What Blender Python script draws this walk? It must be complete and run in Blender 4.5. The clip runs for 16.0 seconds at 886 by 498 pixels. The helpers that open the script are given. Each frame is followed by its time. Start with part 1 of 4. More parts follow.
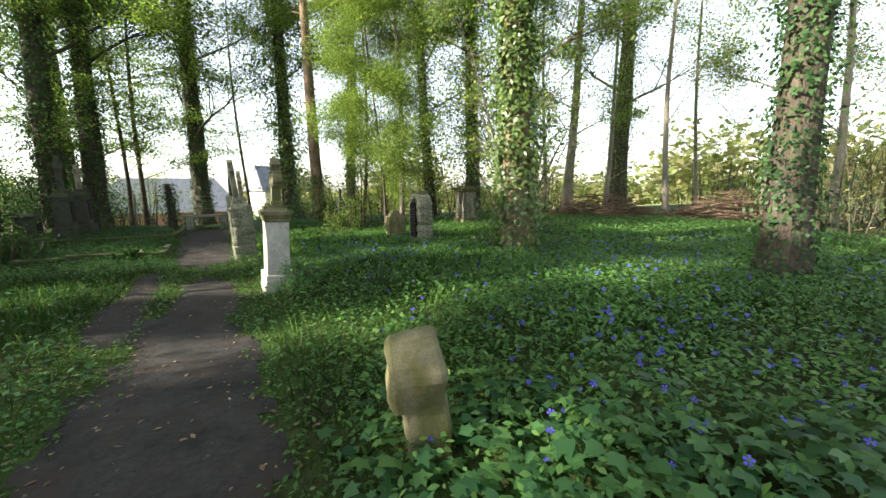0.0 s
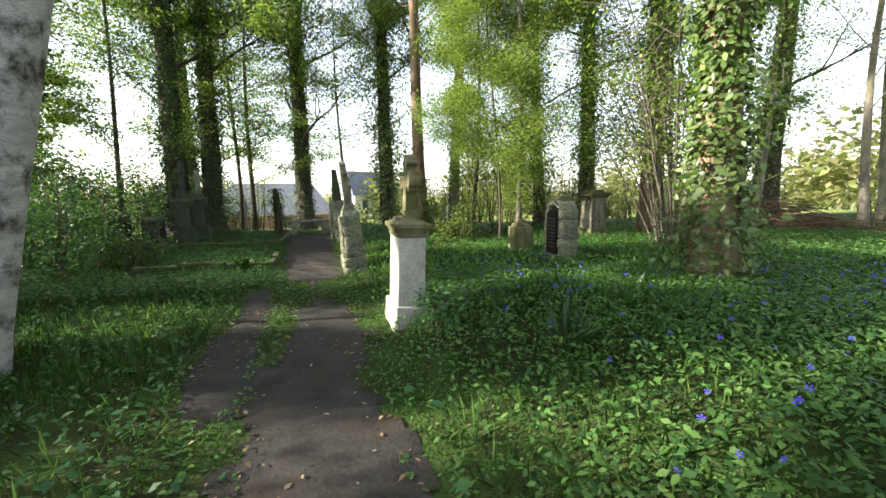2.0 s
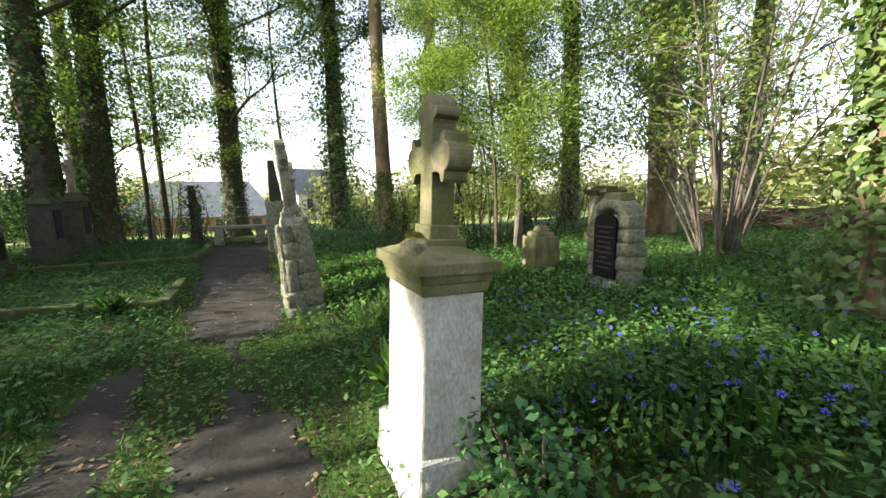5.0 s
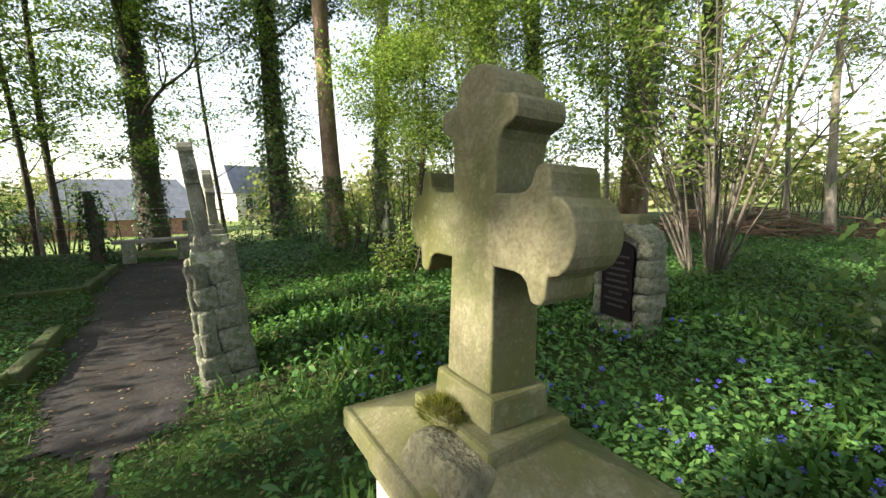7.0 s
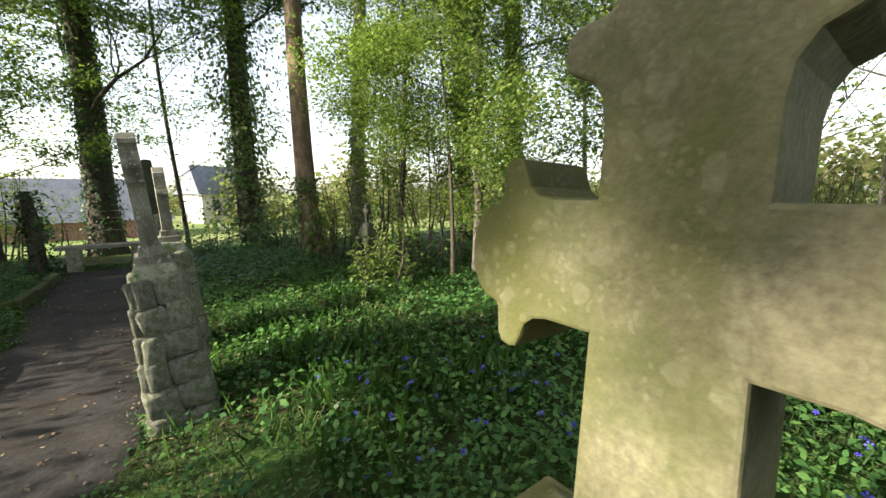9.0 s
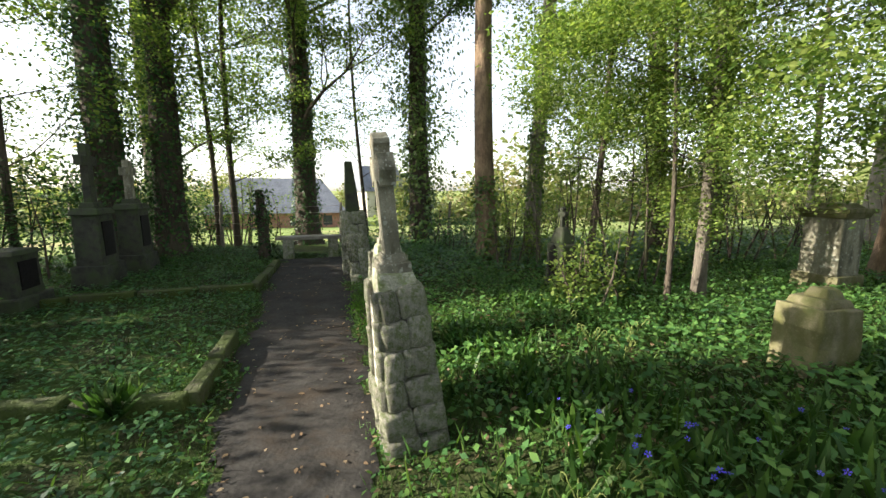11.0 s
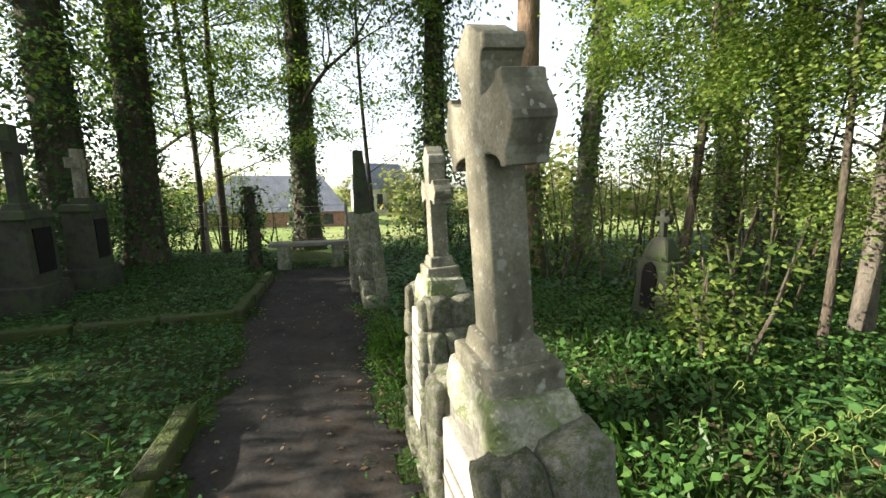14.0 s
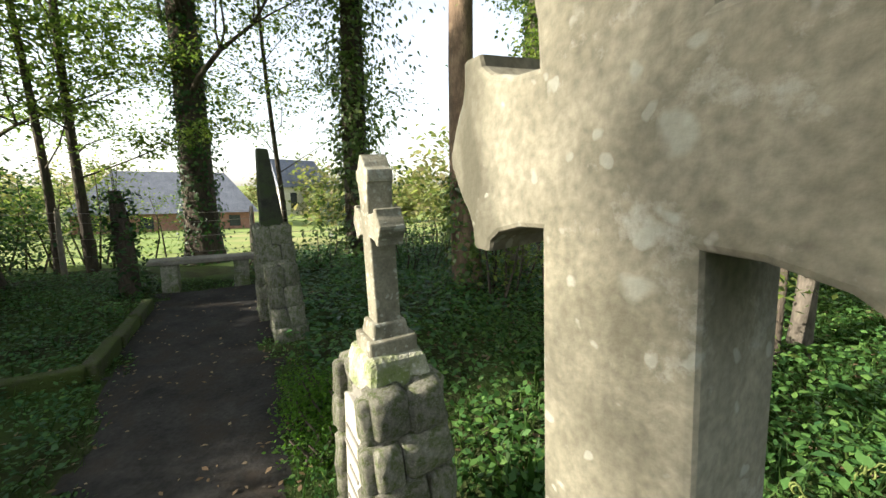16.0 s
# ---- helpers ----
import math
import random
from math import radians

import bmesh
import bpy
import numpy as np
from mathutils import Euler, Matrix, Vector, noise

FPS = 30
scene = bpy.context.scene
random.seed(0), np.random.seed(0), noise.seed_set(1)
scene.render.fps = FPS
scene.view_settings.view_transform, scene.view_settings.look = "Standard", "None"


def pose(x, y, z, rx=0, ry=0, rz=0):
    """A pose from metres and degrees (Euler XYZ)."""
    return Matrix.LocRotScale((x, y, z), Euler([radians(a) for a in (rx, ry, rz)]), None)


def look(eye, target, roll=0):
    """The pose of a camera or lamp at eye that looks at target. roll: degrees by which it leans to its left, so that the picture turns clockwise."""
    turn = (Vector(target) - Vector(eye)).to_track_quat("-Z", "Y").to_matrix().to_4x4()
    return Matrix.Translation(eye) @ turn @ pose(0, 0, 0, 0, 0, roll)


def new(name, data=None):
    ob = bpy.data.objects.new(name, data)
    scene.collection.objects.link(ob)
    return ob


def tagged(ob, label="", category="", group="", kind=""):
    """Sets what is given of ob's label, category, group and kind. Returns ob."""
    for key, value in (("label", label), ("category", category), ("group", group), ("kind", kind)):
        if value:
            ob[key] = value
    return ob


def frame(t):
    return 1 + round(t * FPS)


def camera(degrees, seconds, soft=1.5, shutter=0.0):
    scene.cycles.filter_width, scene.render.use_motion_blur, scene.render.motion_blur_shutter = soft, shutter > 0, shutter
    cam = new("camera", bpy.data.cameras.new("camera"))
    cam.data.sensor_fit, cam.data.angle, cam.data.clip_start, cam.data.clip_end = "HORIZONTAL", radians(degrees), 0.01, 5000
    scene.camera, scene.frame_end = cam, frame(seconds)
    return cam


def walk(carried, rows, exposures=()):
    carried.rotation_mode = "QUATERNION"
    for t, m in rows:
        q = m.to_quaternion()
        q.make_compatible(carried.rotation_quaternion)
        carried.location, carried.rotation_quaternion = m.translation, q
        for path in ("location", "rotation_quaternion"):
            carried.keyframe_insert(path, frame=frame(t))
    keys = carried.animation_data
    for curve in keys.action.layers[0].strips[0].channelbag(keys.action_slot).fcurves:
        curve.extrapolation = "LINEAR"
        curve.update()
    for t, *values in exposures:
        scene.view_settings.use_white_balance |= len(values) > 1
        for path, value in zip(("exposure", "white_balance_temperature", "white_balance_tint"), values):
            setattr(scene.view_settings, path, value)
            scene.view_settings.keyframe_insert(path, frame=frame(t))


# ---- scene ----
cam = camera(97.2, 16.0)
PATH = [
    (0, (0.211, -0.104, 1.252), (0.155, 1.872, 0.947), -0.6),
    (0.5, (-0.099, 0.23, 1.261), (-0.412, 2.183, 0.967), -0.7),
    (1, (-0.391, 0.489, 1.308), (-0.748, 2.435, 1.019), -0.6),
    (1.5, (-0.639, 0.82, 1.281), (-1.062, 2.754, 0.995), -0.6),
    (2, (-0.851, 1.124, 1.272), (-1.293, 3.054, 0.993), -0.6),
    (2.5, (-1.052, 1.412, 1.275), (-1.474, 3.347, 0.997), -0.6),
    (3, (-1.232, 1.764, 1.266), (-1.639, 3.701, 0.984), -0.7),
    (3.5, (-1.401, 2.112, 1.256), (-1.805, 4.051, 0.979), -0.8),
    (4, (-1.556, 2.431, 1.268), (-1.881, 4.385, 0.987), -0.8),
    (4.2, (-1.608, 2.583, 1.253), (-1.899, 4.541, 0.971), -0.8),
    (6.3, (-2.087, 3.884, 1.338), (-2.196, 5.859, 1.043), -0.6),
    (6.5, (-2.082, 3.982, 1.366), (-2.185, 5.957, 1.071), -0.7),
    (7, (-2.133, 4.123, 1.457), (-2.062, 6.098, 1.152), -0.7),
    (7.5, (-2.118, 4.29, 1.492), (-1.988, 6.262, 1.185), -0.7),
    (8, (-2.133, 4.388, 1.478), (-1.993, 6.362, 1.187), -0.4),
    (8.5, (-2.181, 4.447, 1.475), (-1.993, 6.418, 1.189), -0.1),
    (9, (-2.248, 4.509, 1.457), (-2.047, 6.477, 1.164), -0.3),
    (9.5, (-2.447, 4.558, 1.488), (-2.248, 6.523, 1.176), -0.4),
    (10, (-2.585, 4.762, 1.498), (-2.634, 6.735, 1.174), -1.0),
    (10.2, (-2.672, 4.803, 1.51), (-2.86, 6.769, 1.197), -0.8),
    (12.3, (-3.405, 5.488, 1.452), (-3.989, 7.377, 1.147), 0.2),
    (12.5, (-3.462, 5.569, 1.449), (-4.049, 7.457, 1.146), 0.2),
    (13, (-3.612, 5.792, 1.476), (-4.16, 7.69, 1.168), -0.1),
    (13.5, (-3.71, 6.026, 1.469), (-4.199, 7.94, 1.158), -0.0),
    (14, (-3.796, 6.254, 1.475), (-4.285, 8.168, 1.162), -0.1),
    (14.5, (-3.937, 6.438, 1.507), (-4.279, 8.384, 1.193), 0.2),
    (15, (-3.988, 6.587, 1.526), (-4.154, 8.555, 1.209), 0.2),
    (15.5, (-4.013, 6.76, 1.553), (-4.15, 8.73, 1.236), 0.4),
    (16, (-4.047, 6.892, 1.578), (-4.139, 8.863, 1.255), 0.2),
]
walk(cam, [(t, look(eye, target, roll)) for t, eye, target, roll in PATH], [(0.0, 1.9), (4.2, 1.98), (7.0, 1.82), (9.5, 1.65), (12.5, 1.8), (16.0, 1.62)])

# ---- world, sun and exposure ----
SUN_TO = Vector((-0.93, -0.37, 0.40)).normalized()
world = bpy.data.worlds.new("world")
scene.world = world
world.use_nodes = True
wn = world.node_tree.nodes
sky = wn.new("ShaderNodeTexSky")
sky.sky_type = "NISHITA"
sky.sun_disc = False
sky.sun_elevation = math.asin(SUN_TO.z)
sky.sun_rotation = math.atan2(SUN_TO.x, SUN_TO.y)
sky.air_density, sky.dust_density, sky.ozone_density = 1.0, 1.2, 1.0
wn["Background"].inputs["Strength"].default_value = 0.14
veil = wn.new("ShaderNodeHueSaturation")
veil.inputs["Saturation"].default_value = 0.45
world.node_tree.links.new(sky.outputs[0], veil.inputs["Color"])
world.node_tree.links.new(veil.outputs[0], wn["Background"].inputs["Color"])
sun = new("sun", bpy.data.lights.new("sun", "SUN"))
sun.data.energy, sun.data.angle, sun.data.color = 5.0, radians(0.7), (1.0, 0.92, 0.79)
sun.matrix_world = look((0, 0, 30), Vector((0, 0, 30)) - SUN_TO)

# ---- plan: u runs along the path, v to its right ----
DIR = Vector((-0.52, 0.854))
RGT = Vector((0.854, 0.52))
ORG = Vector((-1.18, 1.6))
ROT = math.degrees(math.atan2(0.52, 0.854))
rng = np.random.default_rng(7)


def uv_of(x, y):
    return (x - ORG.x) * DIR.x + (y - ORG.y) * DIR.y, (x - ORG.x) * RGT.x + (y - ORG.y) * RGT.y


def xy_of(u, v):
    return ORG.x + u * DIR.x + v * RGT.x, ORG.y + u * DIR.y + v * RGT.y


def wave(x, y, s, p=0.0):
    """Smooth made-up unevenness between -1 and 1."""
    return (np.sin(x * s + 1.3 * np.sin(y * s * 0.7 + p) + p) + np.sin(y * s * 1.17 + 1.1 * np.sin(x * s * 0.8 - p) + 2.1 * p)
            + 0.5 * np.sin((x + y) * s * 2.3 + p * 3)) / 2.5


def dirt(x, y):
    """How far a spot lies inside the trodden earth of the path (above 0: bare)."""
    u, v = uv_of(x, y)
    half = np.interp(u, [-4, 0.5, 2.2, 3.0, 3.9, 4.2, 5.25, 5.55, 6.4, 8, 12.4, 13], [0.56, 0.5, 0.4, 0.33, 0.28, 0.03, 0.0, 0.42, 0.5, 0.55, 0.75, 0.7])
    mid = np.interp(u, [-4, 0, 2.2, 3.0, 4.6, 6.0, 7, 12.5], [-0.08, -0.08, -0.02, 0.1, 0.05, 0.0, 0.0, 0.0])
    main = half - np.abs(v - mid) + 0.13 * wave(x, y, 4.1) + 0.1 * wave(x, y, 11.0, 1.0) + 0.06 * wave(x, y, 29.0, 2.0)
    rut = 0.16 - np.abs(v + 0.62) + 0.1 * wave(x, y, 4.0, 2.0) - 0.6 * np.clip(np.abs(u - 3.4) - 1.5, 0, 9)
    return np.where((u > 12.75) | (u < -6), -1.0, np.maximum(main, rut))


def ground_z(x, y):
    u, v = uv_of(x, y)
    far = np.hypot(x + 3, y - 6)
    z = 0.05 * wave(x, y, 0.55) + 0.02 * wave(x, y, 2.1, 1.7)
    z = z * np.clip((np.abs(v) - 0.4) / 1.5, 0, 1) * np.clip((30 - far) / 12, 0, 1)
    z = z + 0.2 * np.clip((v - 0.75) / 1.3, 0, 1) * np.clip((13.5 - u) / 3, 0, 1) + 0.05 * np.clip((-v - 0.5) / 0.8, 0, 1)
    fall = np.clip((u - 15) / 30, 0, 1)
    return z - 2.4 * fall - 0.012 * np.clip(far - 40, 0, 200) * (u > 0) + 2.5 * np.clip((far - 120) / 250, 0, 1)


def gz(x, y):
    return float(ground_z(np.array([x]), np.array([y]))[0])


# ---- mesh helpers ----
def mesh_of(name, verts, faces, material, smooth=False):
    me = bpy.data.meshes.new(name)
    me.from_pydata([tuple(v) for v in verts], [], faces)
    me.materials.append(material)
    if smooth:
        me.polygons.foreach_set("use_smooth", [True] * len(me.polygons))
    me.update()
    return me


def part(name, bm, material, parent=None, label="", m=None, smooth=False):
    """Links a bmesh (or ready mesh) as one object under a thing."""
    if isinstance(bm, bmesh.types.BMesh):
        me = bpy.data.meshes.new(name)
        bmesh.ops.recalc_face_normals(bm, faces=bm.faces[:])
        bm.to_mesh(me)
        bm.free()
        me.materials.append(material)
        if smooth:
            me.polygons.foreach_set("use_smooth", [True] * len(me.polygons))
    else:
        me = bm
    ob = new(name, me)
    if parent is not None:
        ob.parent = parent
    if m is not None:
        ob.matrix_local = m
    if label:
        ob["label"] = label
    return ob


def thing(name, x, y, z, label, category, rot=0.0, group="", kind="", rx=0.0, ry=0.0):
    ob = new(name)
    ob.empty_display_size = 0.1
    ob.matrix_world = pose(x, y, z, rx, ry, rot)
    return tagged(ob, label, category, group, kind)


def scatter_mesh(name, template, pos, rots, sizes, material):
    """One mesh of many copies of a flat little polygon (k points), each turned by its own 3x3 and scaled."""
    t = np.array(template, float)
    k, n = len(t), len(pos)
    v = np.einsum("nij,kj->nki", rots, t) * np.asarray(sizes).reshape(n, 1, -1) + pos[:, None, :]
    me = bpy.data.meshes.new(name)
    me.vertices.add(n * k)
    me.vertices.foreach_set("co", v.reshape(-1).astype(np.float32))
    me.loops.add(n * k)
    me.loops.foreach_set("vertex_index", np.arange(n * k, dtype=np.int32))
    me.polygons.add(n)
    me.polygons.foreach_set("loop_start", np.arange(0, n * k, k, dtype=np.int32))
    me.polygons.foreach_set("loop_total", np.full(n, k, dtype=np.int32))
    me.materials.append(material)
    me.update(calc_edges=True)
    return me


def turns(normals, spin):
    """3x3 turns that carry z to the normals, spun about them."""
    n = normals / np.linalg.norm(normals, axis=1, keepdims=True)
    a = np.where(np.abs(n[:, 2:3]) > 0.9, np.array([[1.0, 0, 0]]), np.array([[0, 0, 1.0]]))
    x = np.cross(a, n)
    x /= np.linalg.norm(x, axis=1, keepdims=True)
    y = np.cross(n, x)
    c, s = np.cos(spin)[:, None], np.sin(spin)[:, None]
    return np.stack([x * c + y * s, y * c - x * s, n], axis=2)


def random_turns(n, up=0.6, lean=None):
    nor = rng.normal(size=(n, 3))
    nor /= np.linalg.norm(nor, axis=1, keepdims=True)
    nor[:, 2] = np.abs(nor[:, 2])
    nor = nor * (1 - up) + np.array([0, 0, up])
    if lean is not None:
        nor = nor + lean
    return turns(nor, rng.uniform(0, 6.283, n))


LEAF = [(0, -0.5, 0), (0.26, -0.12, 0.07), (0.2, 0.2, 0.05), (0, 0.55, -0.03), (-0.2, 0.2, 0.05), (-0.26, -0.12, 0.07)]
SPRAY = [(0, -0.5, 0), (0.3, 0.0, 0.08), (0, 0.5, 0), (-0.3, 0.0, 0.08)]
IVY = [(0.06, -0.42, 0.02), (0.42, -0.36, -0.03), (0.3, -0.06, 0.05), (0.52, 0.1, -0.02), (0.18, 0.2, 0.06), (0, 0.58, -0.05),
       (-0.18, 0.2, 0.06), (-0.52, 0.1, -0.02), (-0.3, -0.06, 0.05), (-0.42, -0.36, -0.03), (-0.06, -0.42, 0.02)]
BLADE = [(-0.02, 0, 0), (0.02, 0, 0), (0.022, 0.12, 0.45), (0.0, 0.38, 0.95), (-0.018, 0.12, 0.45)]
LANCE = [(-0.03, 0, 0), (0.03, 0, 0), (0.075, 0.06, 0.4), (0.05, 0.16, 0.75), (0.0, 0.27, 1.0), (-0.05, 0.16, 0.75), (-0.075, 0.06, 0.4)]


def tube(verts, faces, pts, radii, sides=8, rough=0.0, seed=0.0):
    """Adds a tapered limb along pts to the lists."""
    base = len(verts)
    pts = [Vector(p) for p in pts]
    for i, p in enumerate(pts):
        d = (pts[min(i + 1, len(pts) - 1)] - pts[max(i - 1, 0)]).normalized()
        a = d.cross(Vector((0.31, 0.95, 0.1))).normalized()
        b = d.cross(a)
        for k in range(sides):
            w = 6.2832 * k / sides
            r = radii[i] * (1 + rough * math.sin(3 * w + seed + p.z * 1.3) + 0.6 * rough * math.sin(5 * w - 2.1 * p.z + seed * 2))
            verts.append(p + (a * math.cos(w) + b * math.sin(w)) * r)
    for i in range(len(pts) - 1):
        for k in range(sides):
            q = (k + 1) % sides
            faces.append((base + i * sides + k, base + i * sides + q, base + (i + 1) * sides + q, base + (i + 1) * sides + k))
    faces.append(tuple(base + (len(pts) - 1) * sides + k for k in range(sides)))


def box(bm, x0, x1, y0, y1, z0, z1, top=1.0, bevel=0.0, segs=2):
    """A box, its top scaled, with bevelled edges, added to bm."""
    cx, cy = (x0 + x1) / 2, (y0 + y1) / 2
    vs = []
    for z, s in ((z0, 1.0), (z1, top)):
        for x, y in ((x0, y0), (x1, y0), (x1, y1), (x0, y1)):
            vs.append(bm.verts.new((cx + (x - cx) * s, cy + (y - cy) * s, z)))
    fs = [bm.faces.new([vs[i] for i in q]) for q in ((3, 2, 1, 0), (4, 5, 6, 7), (0, 1, 5, 4), (1, 2, 6, 5), (2, 3, 7, 6), (3, 0, 4, 7))]
    if bevel:
        es = {e for f in fs for e in f.edges}
        bmesh.ops.bevel(bm, geom=list(es), offset=bevel, segments=segs, affect="EDGES", profile=0.5)
    return bm


def wear(bm, amount, scale=9.0, cuts=0):
    """Roughens a bmesh's surface a little, as weather does."""
    if cuts:
        bmesh.ops.subdivide_edges(bm, edges=bm.edges[:], cuts=cuts, use_grid_fill=True)
    bm.normal_update()
    for v in bm.verts:
        v.co += v.normal * amount * noise.noise(v.co * scale)
    return bm


# ---- materials ----
def surface(name, low, high, scale=6.0, rough=0.85, bump=0.3, fine=60.0, stain=None, stain_scale=1.5, stain_at=0.55, island=0.0, spec=0.3, stretch=(1, 1, 1)):
    """Mottled matter: two tones by a broad noise, grain by a fine one, and stains of a third colour."""
    m = bpy.data.materials.new(name)
    m.use_nodes = True
    nt = m.node_tree
    N, L = nt.nodes, nt.links
    b = N["Principled BSDF"]
    b.inputs["Roughness"].default_value = rough
    b.inputs["Specular IOR Level"].default_value = spec
    co = N.new("ShaderNodeTexCoord")
    mp = N.new("ShaderNodeMapping")
    mp.inputs["Scale"].default_value = stretch
    L.new(co.outputs["Object"], mp.inputs[0])
    n1 = N.new("ShaderNodeTexNoise")
    n1.inputs["Scale"].default_value, n1.inputs["Detail"].default_value, n1.inputs["Roughness"].default_value = scale, 6, 0.65
    n2 = N.new("ShaderNodeTexNoise")
    n2.inputs["Scale"].default_value, n2.inputs["Detail"].default_value = fine, 4
    for n in (n1, n2):
        L.new(mp.outputs[0], n.inputs["Vector"])
    r1 = N.new("ShaderNodeValToRGB")
    r1.color_ramp.elements[0].position, r1.color_ramp.elements[1].position = 0.32, 0.68
    r1.color_ramp.elements[0].color, r1.color_ramp.elements[1].color = (*low, 1), (*high, 1)
    L.new(n1.outputs[0], r1.inputs[0])
    mx = N.new("ShaderNodeMixRGB")
    mx.blend_type = "OVERLAY"
    mx.inputs[0].default_value = 0.55
    L.new(r1.outputs[0], mx.inputs[1])
    L.new(n2.outputs[0], mx.inputs[2])
    out = mx.outputs[0]
    if stain:
        n3 = N.new("ShaderNodeTexNoise")
        n3.inputs["Scale"].default_value, n3.inputs["Detail"].default_value, n3.inputs["Roughness"].default_value = stain_scale, 7, 0.7
        L.new(co.outputs["Object"], n3.inputs["Vector"])
        r3 = N.new("ShaderNodeValToRGB")
        r3.color_ramp.elements[0].position, r3.color_ramp.elements[1].position = stain_at - 0.06, stain_at + 0.09
        L.new(n3.outputs[0], r3.inputs[0])
        m3 = N.new("ShaderNodeMixRGB")
        L.new(r3.outputs[0], m3.inputs[0])
        L.new(out, m3.inputs[1])
        m3.inputs[2].default_value = (*stain, 1)
        out = m3.outputs[0]
    if island:
        info = N.new("ShaderNodeObjectInfo")
        mr = N.new("ShaderNodeMapRange")
        mr.inputs[3].default_value, mr.inputs[4].default_value = 1 - island, 1 + island
        L.new(info.outputs["Random"], mr.inputs[0])
        hv = N.new("ShaderNodeHueSaturation")
        L.new(mr.outputs[0], hv.inputs["Value"])
        L.new(out, hv.inputs["Color"])
        out = hv.outputs[0]
    L.new(out, b.inputs["Base Color"])
    bp = N.new("ShaderNodeBump")
    bp.inputs["Strength"].default_value, bp.inputs["Distance"].default_value = bump, 0.02
    ad = N.new("ShaderNodeMath")
    ad.operation = "ADD"
    L.new(n1.outputs[0], ad.inputs[0])
    L.new(n2.outputs[0], ad.inputs[1])
    L.new(ad.outputs[0], bp.inputs["Height"])
    L.new(bp.outputs[0], b.inputs["Normal"])
    return m


def lichened(m, spots, size=22.0, amount=0.5, streak=None):
    """Adds round lichen patches of several sizes, and broad upright stains, to a stone material."""
    nt = m.node_tree
    N, L = nt.nodes, nt.links
    b = N["Principled BSDF"]
    out = b.inputs["Base Color"].links[0].from_socket
    co = N.new("ShaderNodeTexCoord")
    warp = N.new("ShaderNodeTexNoise")
    warp.inputs["Scale"].default_value, warp.inputs["Detail"].default_value = 26.0, 3
    L.new(co.outputs["Object"], warp.inputs["Vector"])
    shift = N.new("ShaderNodeMixRGB")
    shift.blend_type = "ADD"
    shift.inputs[0].default_value = 0.035
    L.new(co.outputs["Object"], shift.inputs[1])
    L.new(warp.outputs["Color"], shift.inputs[2])
    if streak:
        mp = N.new("ShaderNodeMapping")
        mp.inputs["Scale"].default_value = (1, 1, 0.3)
        L.new(shift.outputs[0], mp.inputs[0])
        ns = N.new("ShaderNodeTexNoise")
        ns.inputs["Scale"].default_value, ns.inputs["Detail"].default_value = 9.0, 5
        L.new(mp.outputs[0], ns.inputs["Vector"])
        rs = N.new("ShaderNodeValToRGB")
        rs.color_ramp.elements[0].position, rs.color_ramp.elements[1].position = 0.44, 0.66
        L.new(ns.outputs[0], rs.inputs[0])
        ms = N.new("ShaderNodeMixRGB")
        L.new(rs.outputs[0], ms.inputs[0])
        L.new(out, ms.inputs[1])
        ms.inputs[2].default_value = (*streak, 1)
        out = ms.outputs[0]
    for k, (scale, reach) in enumerate(((size, 0.3), (size * 3.1, 0.34))):
        vo = N.new("ShaderNodeTexVoronoi")
        vo.inputs["Scale"].default_value = scale
        L.new(shift.outputs[0], vo.inputs["Vector"])
        rv = N.new("ShaderNodeValToRGB")
        rv.color_ramp.elements[0].position, rv.color_ramp.elements[1].position = reach - 0.09, reach
        rv.color_ramp.elements[0].color, rv.color_ramp.elements[1].color = (1, 1, 1, 1), (0, 0, 0, 1)
        L.new(vo.outputs["Distance"], rv.inputs[0])
        sep = N.new("ShaderNodeSeparateColor")
        L.new(vo.outputs["Color"], sep.inputs[0])
        some = N.new("ShaderNodeMath")
        some.operation = "GREATER_THAN"
        some.inputs[1].default_value = 0.62
        L.new(sep.outputs[0], some.inputs[0])
        mul = N.new("ShaderNodeMath")
        mul.operation = "MULTIPLY"
        L.new(rv.outputs[0], mul.inputs[0])
        L.new(some.outputs[0], mul.inputs[1])
        dim = N.new("ShaderNodeMath")
        dim.operation = "MULTIPLY"
        dim.inputs[1].default_value = amount
        L.new(mul.outputs[0], dim.inputs[0])
        ml = N.new("ShaderNodeMixRGB")
        L.new(dim.outputs[0], ml.inputs[0])
        L.new(out, ml.inputs[1])
        ml.inputs[2].default_value = (*spots, 1)
        out = ml.outputs[0]
    L.new(out, b.inputs["Base Color"])
    return m


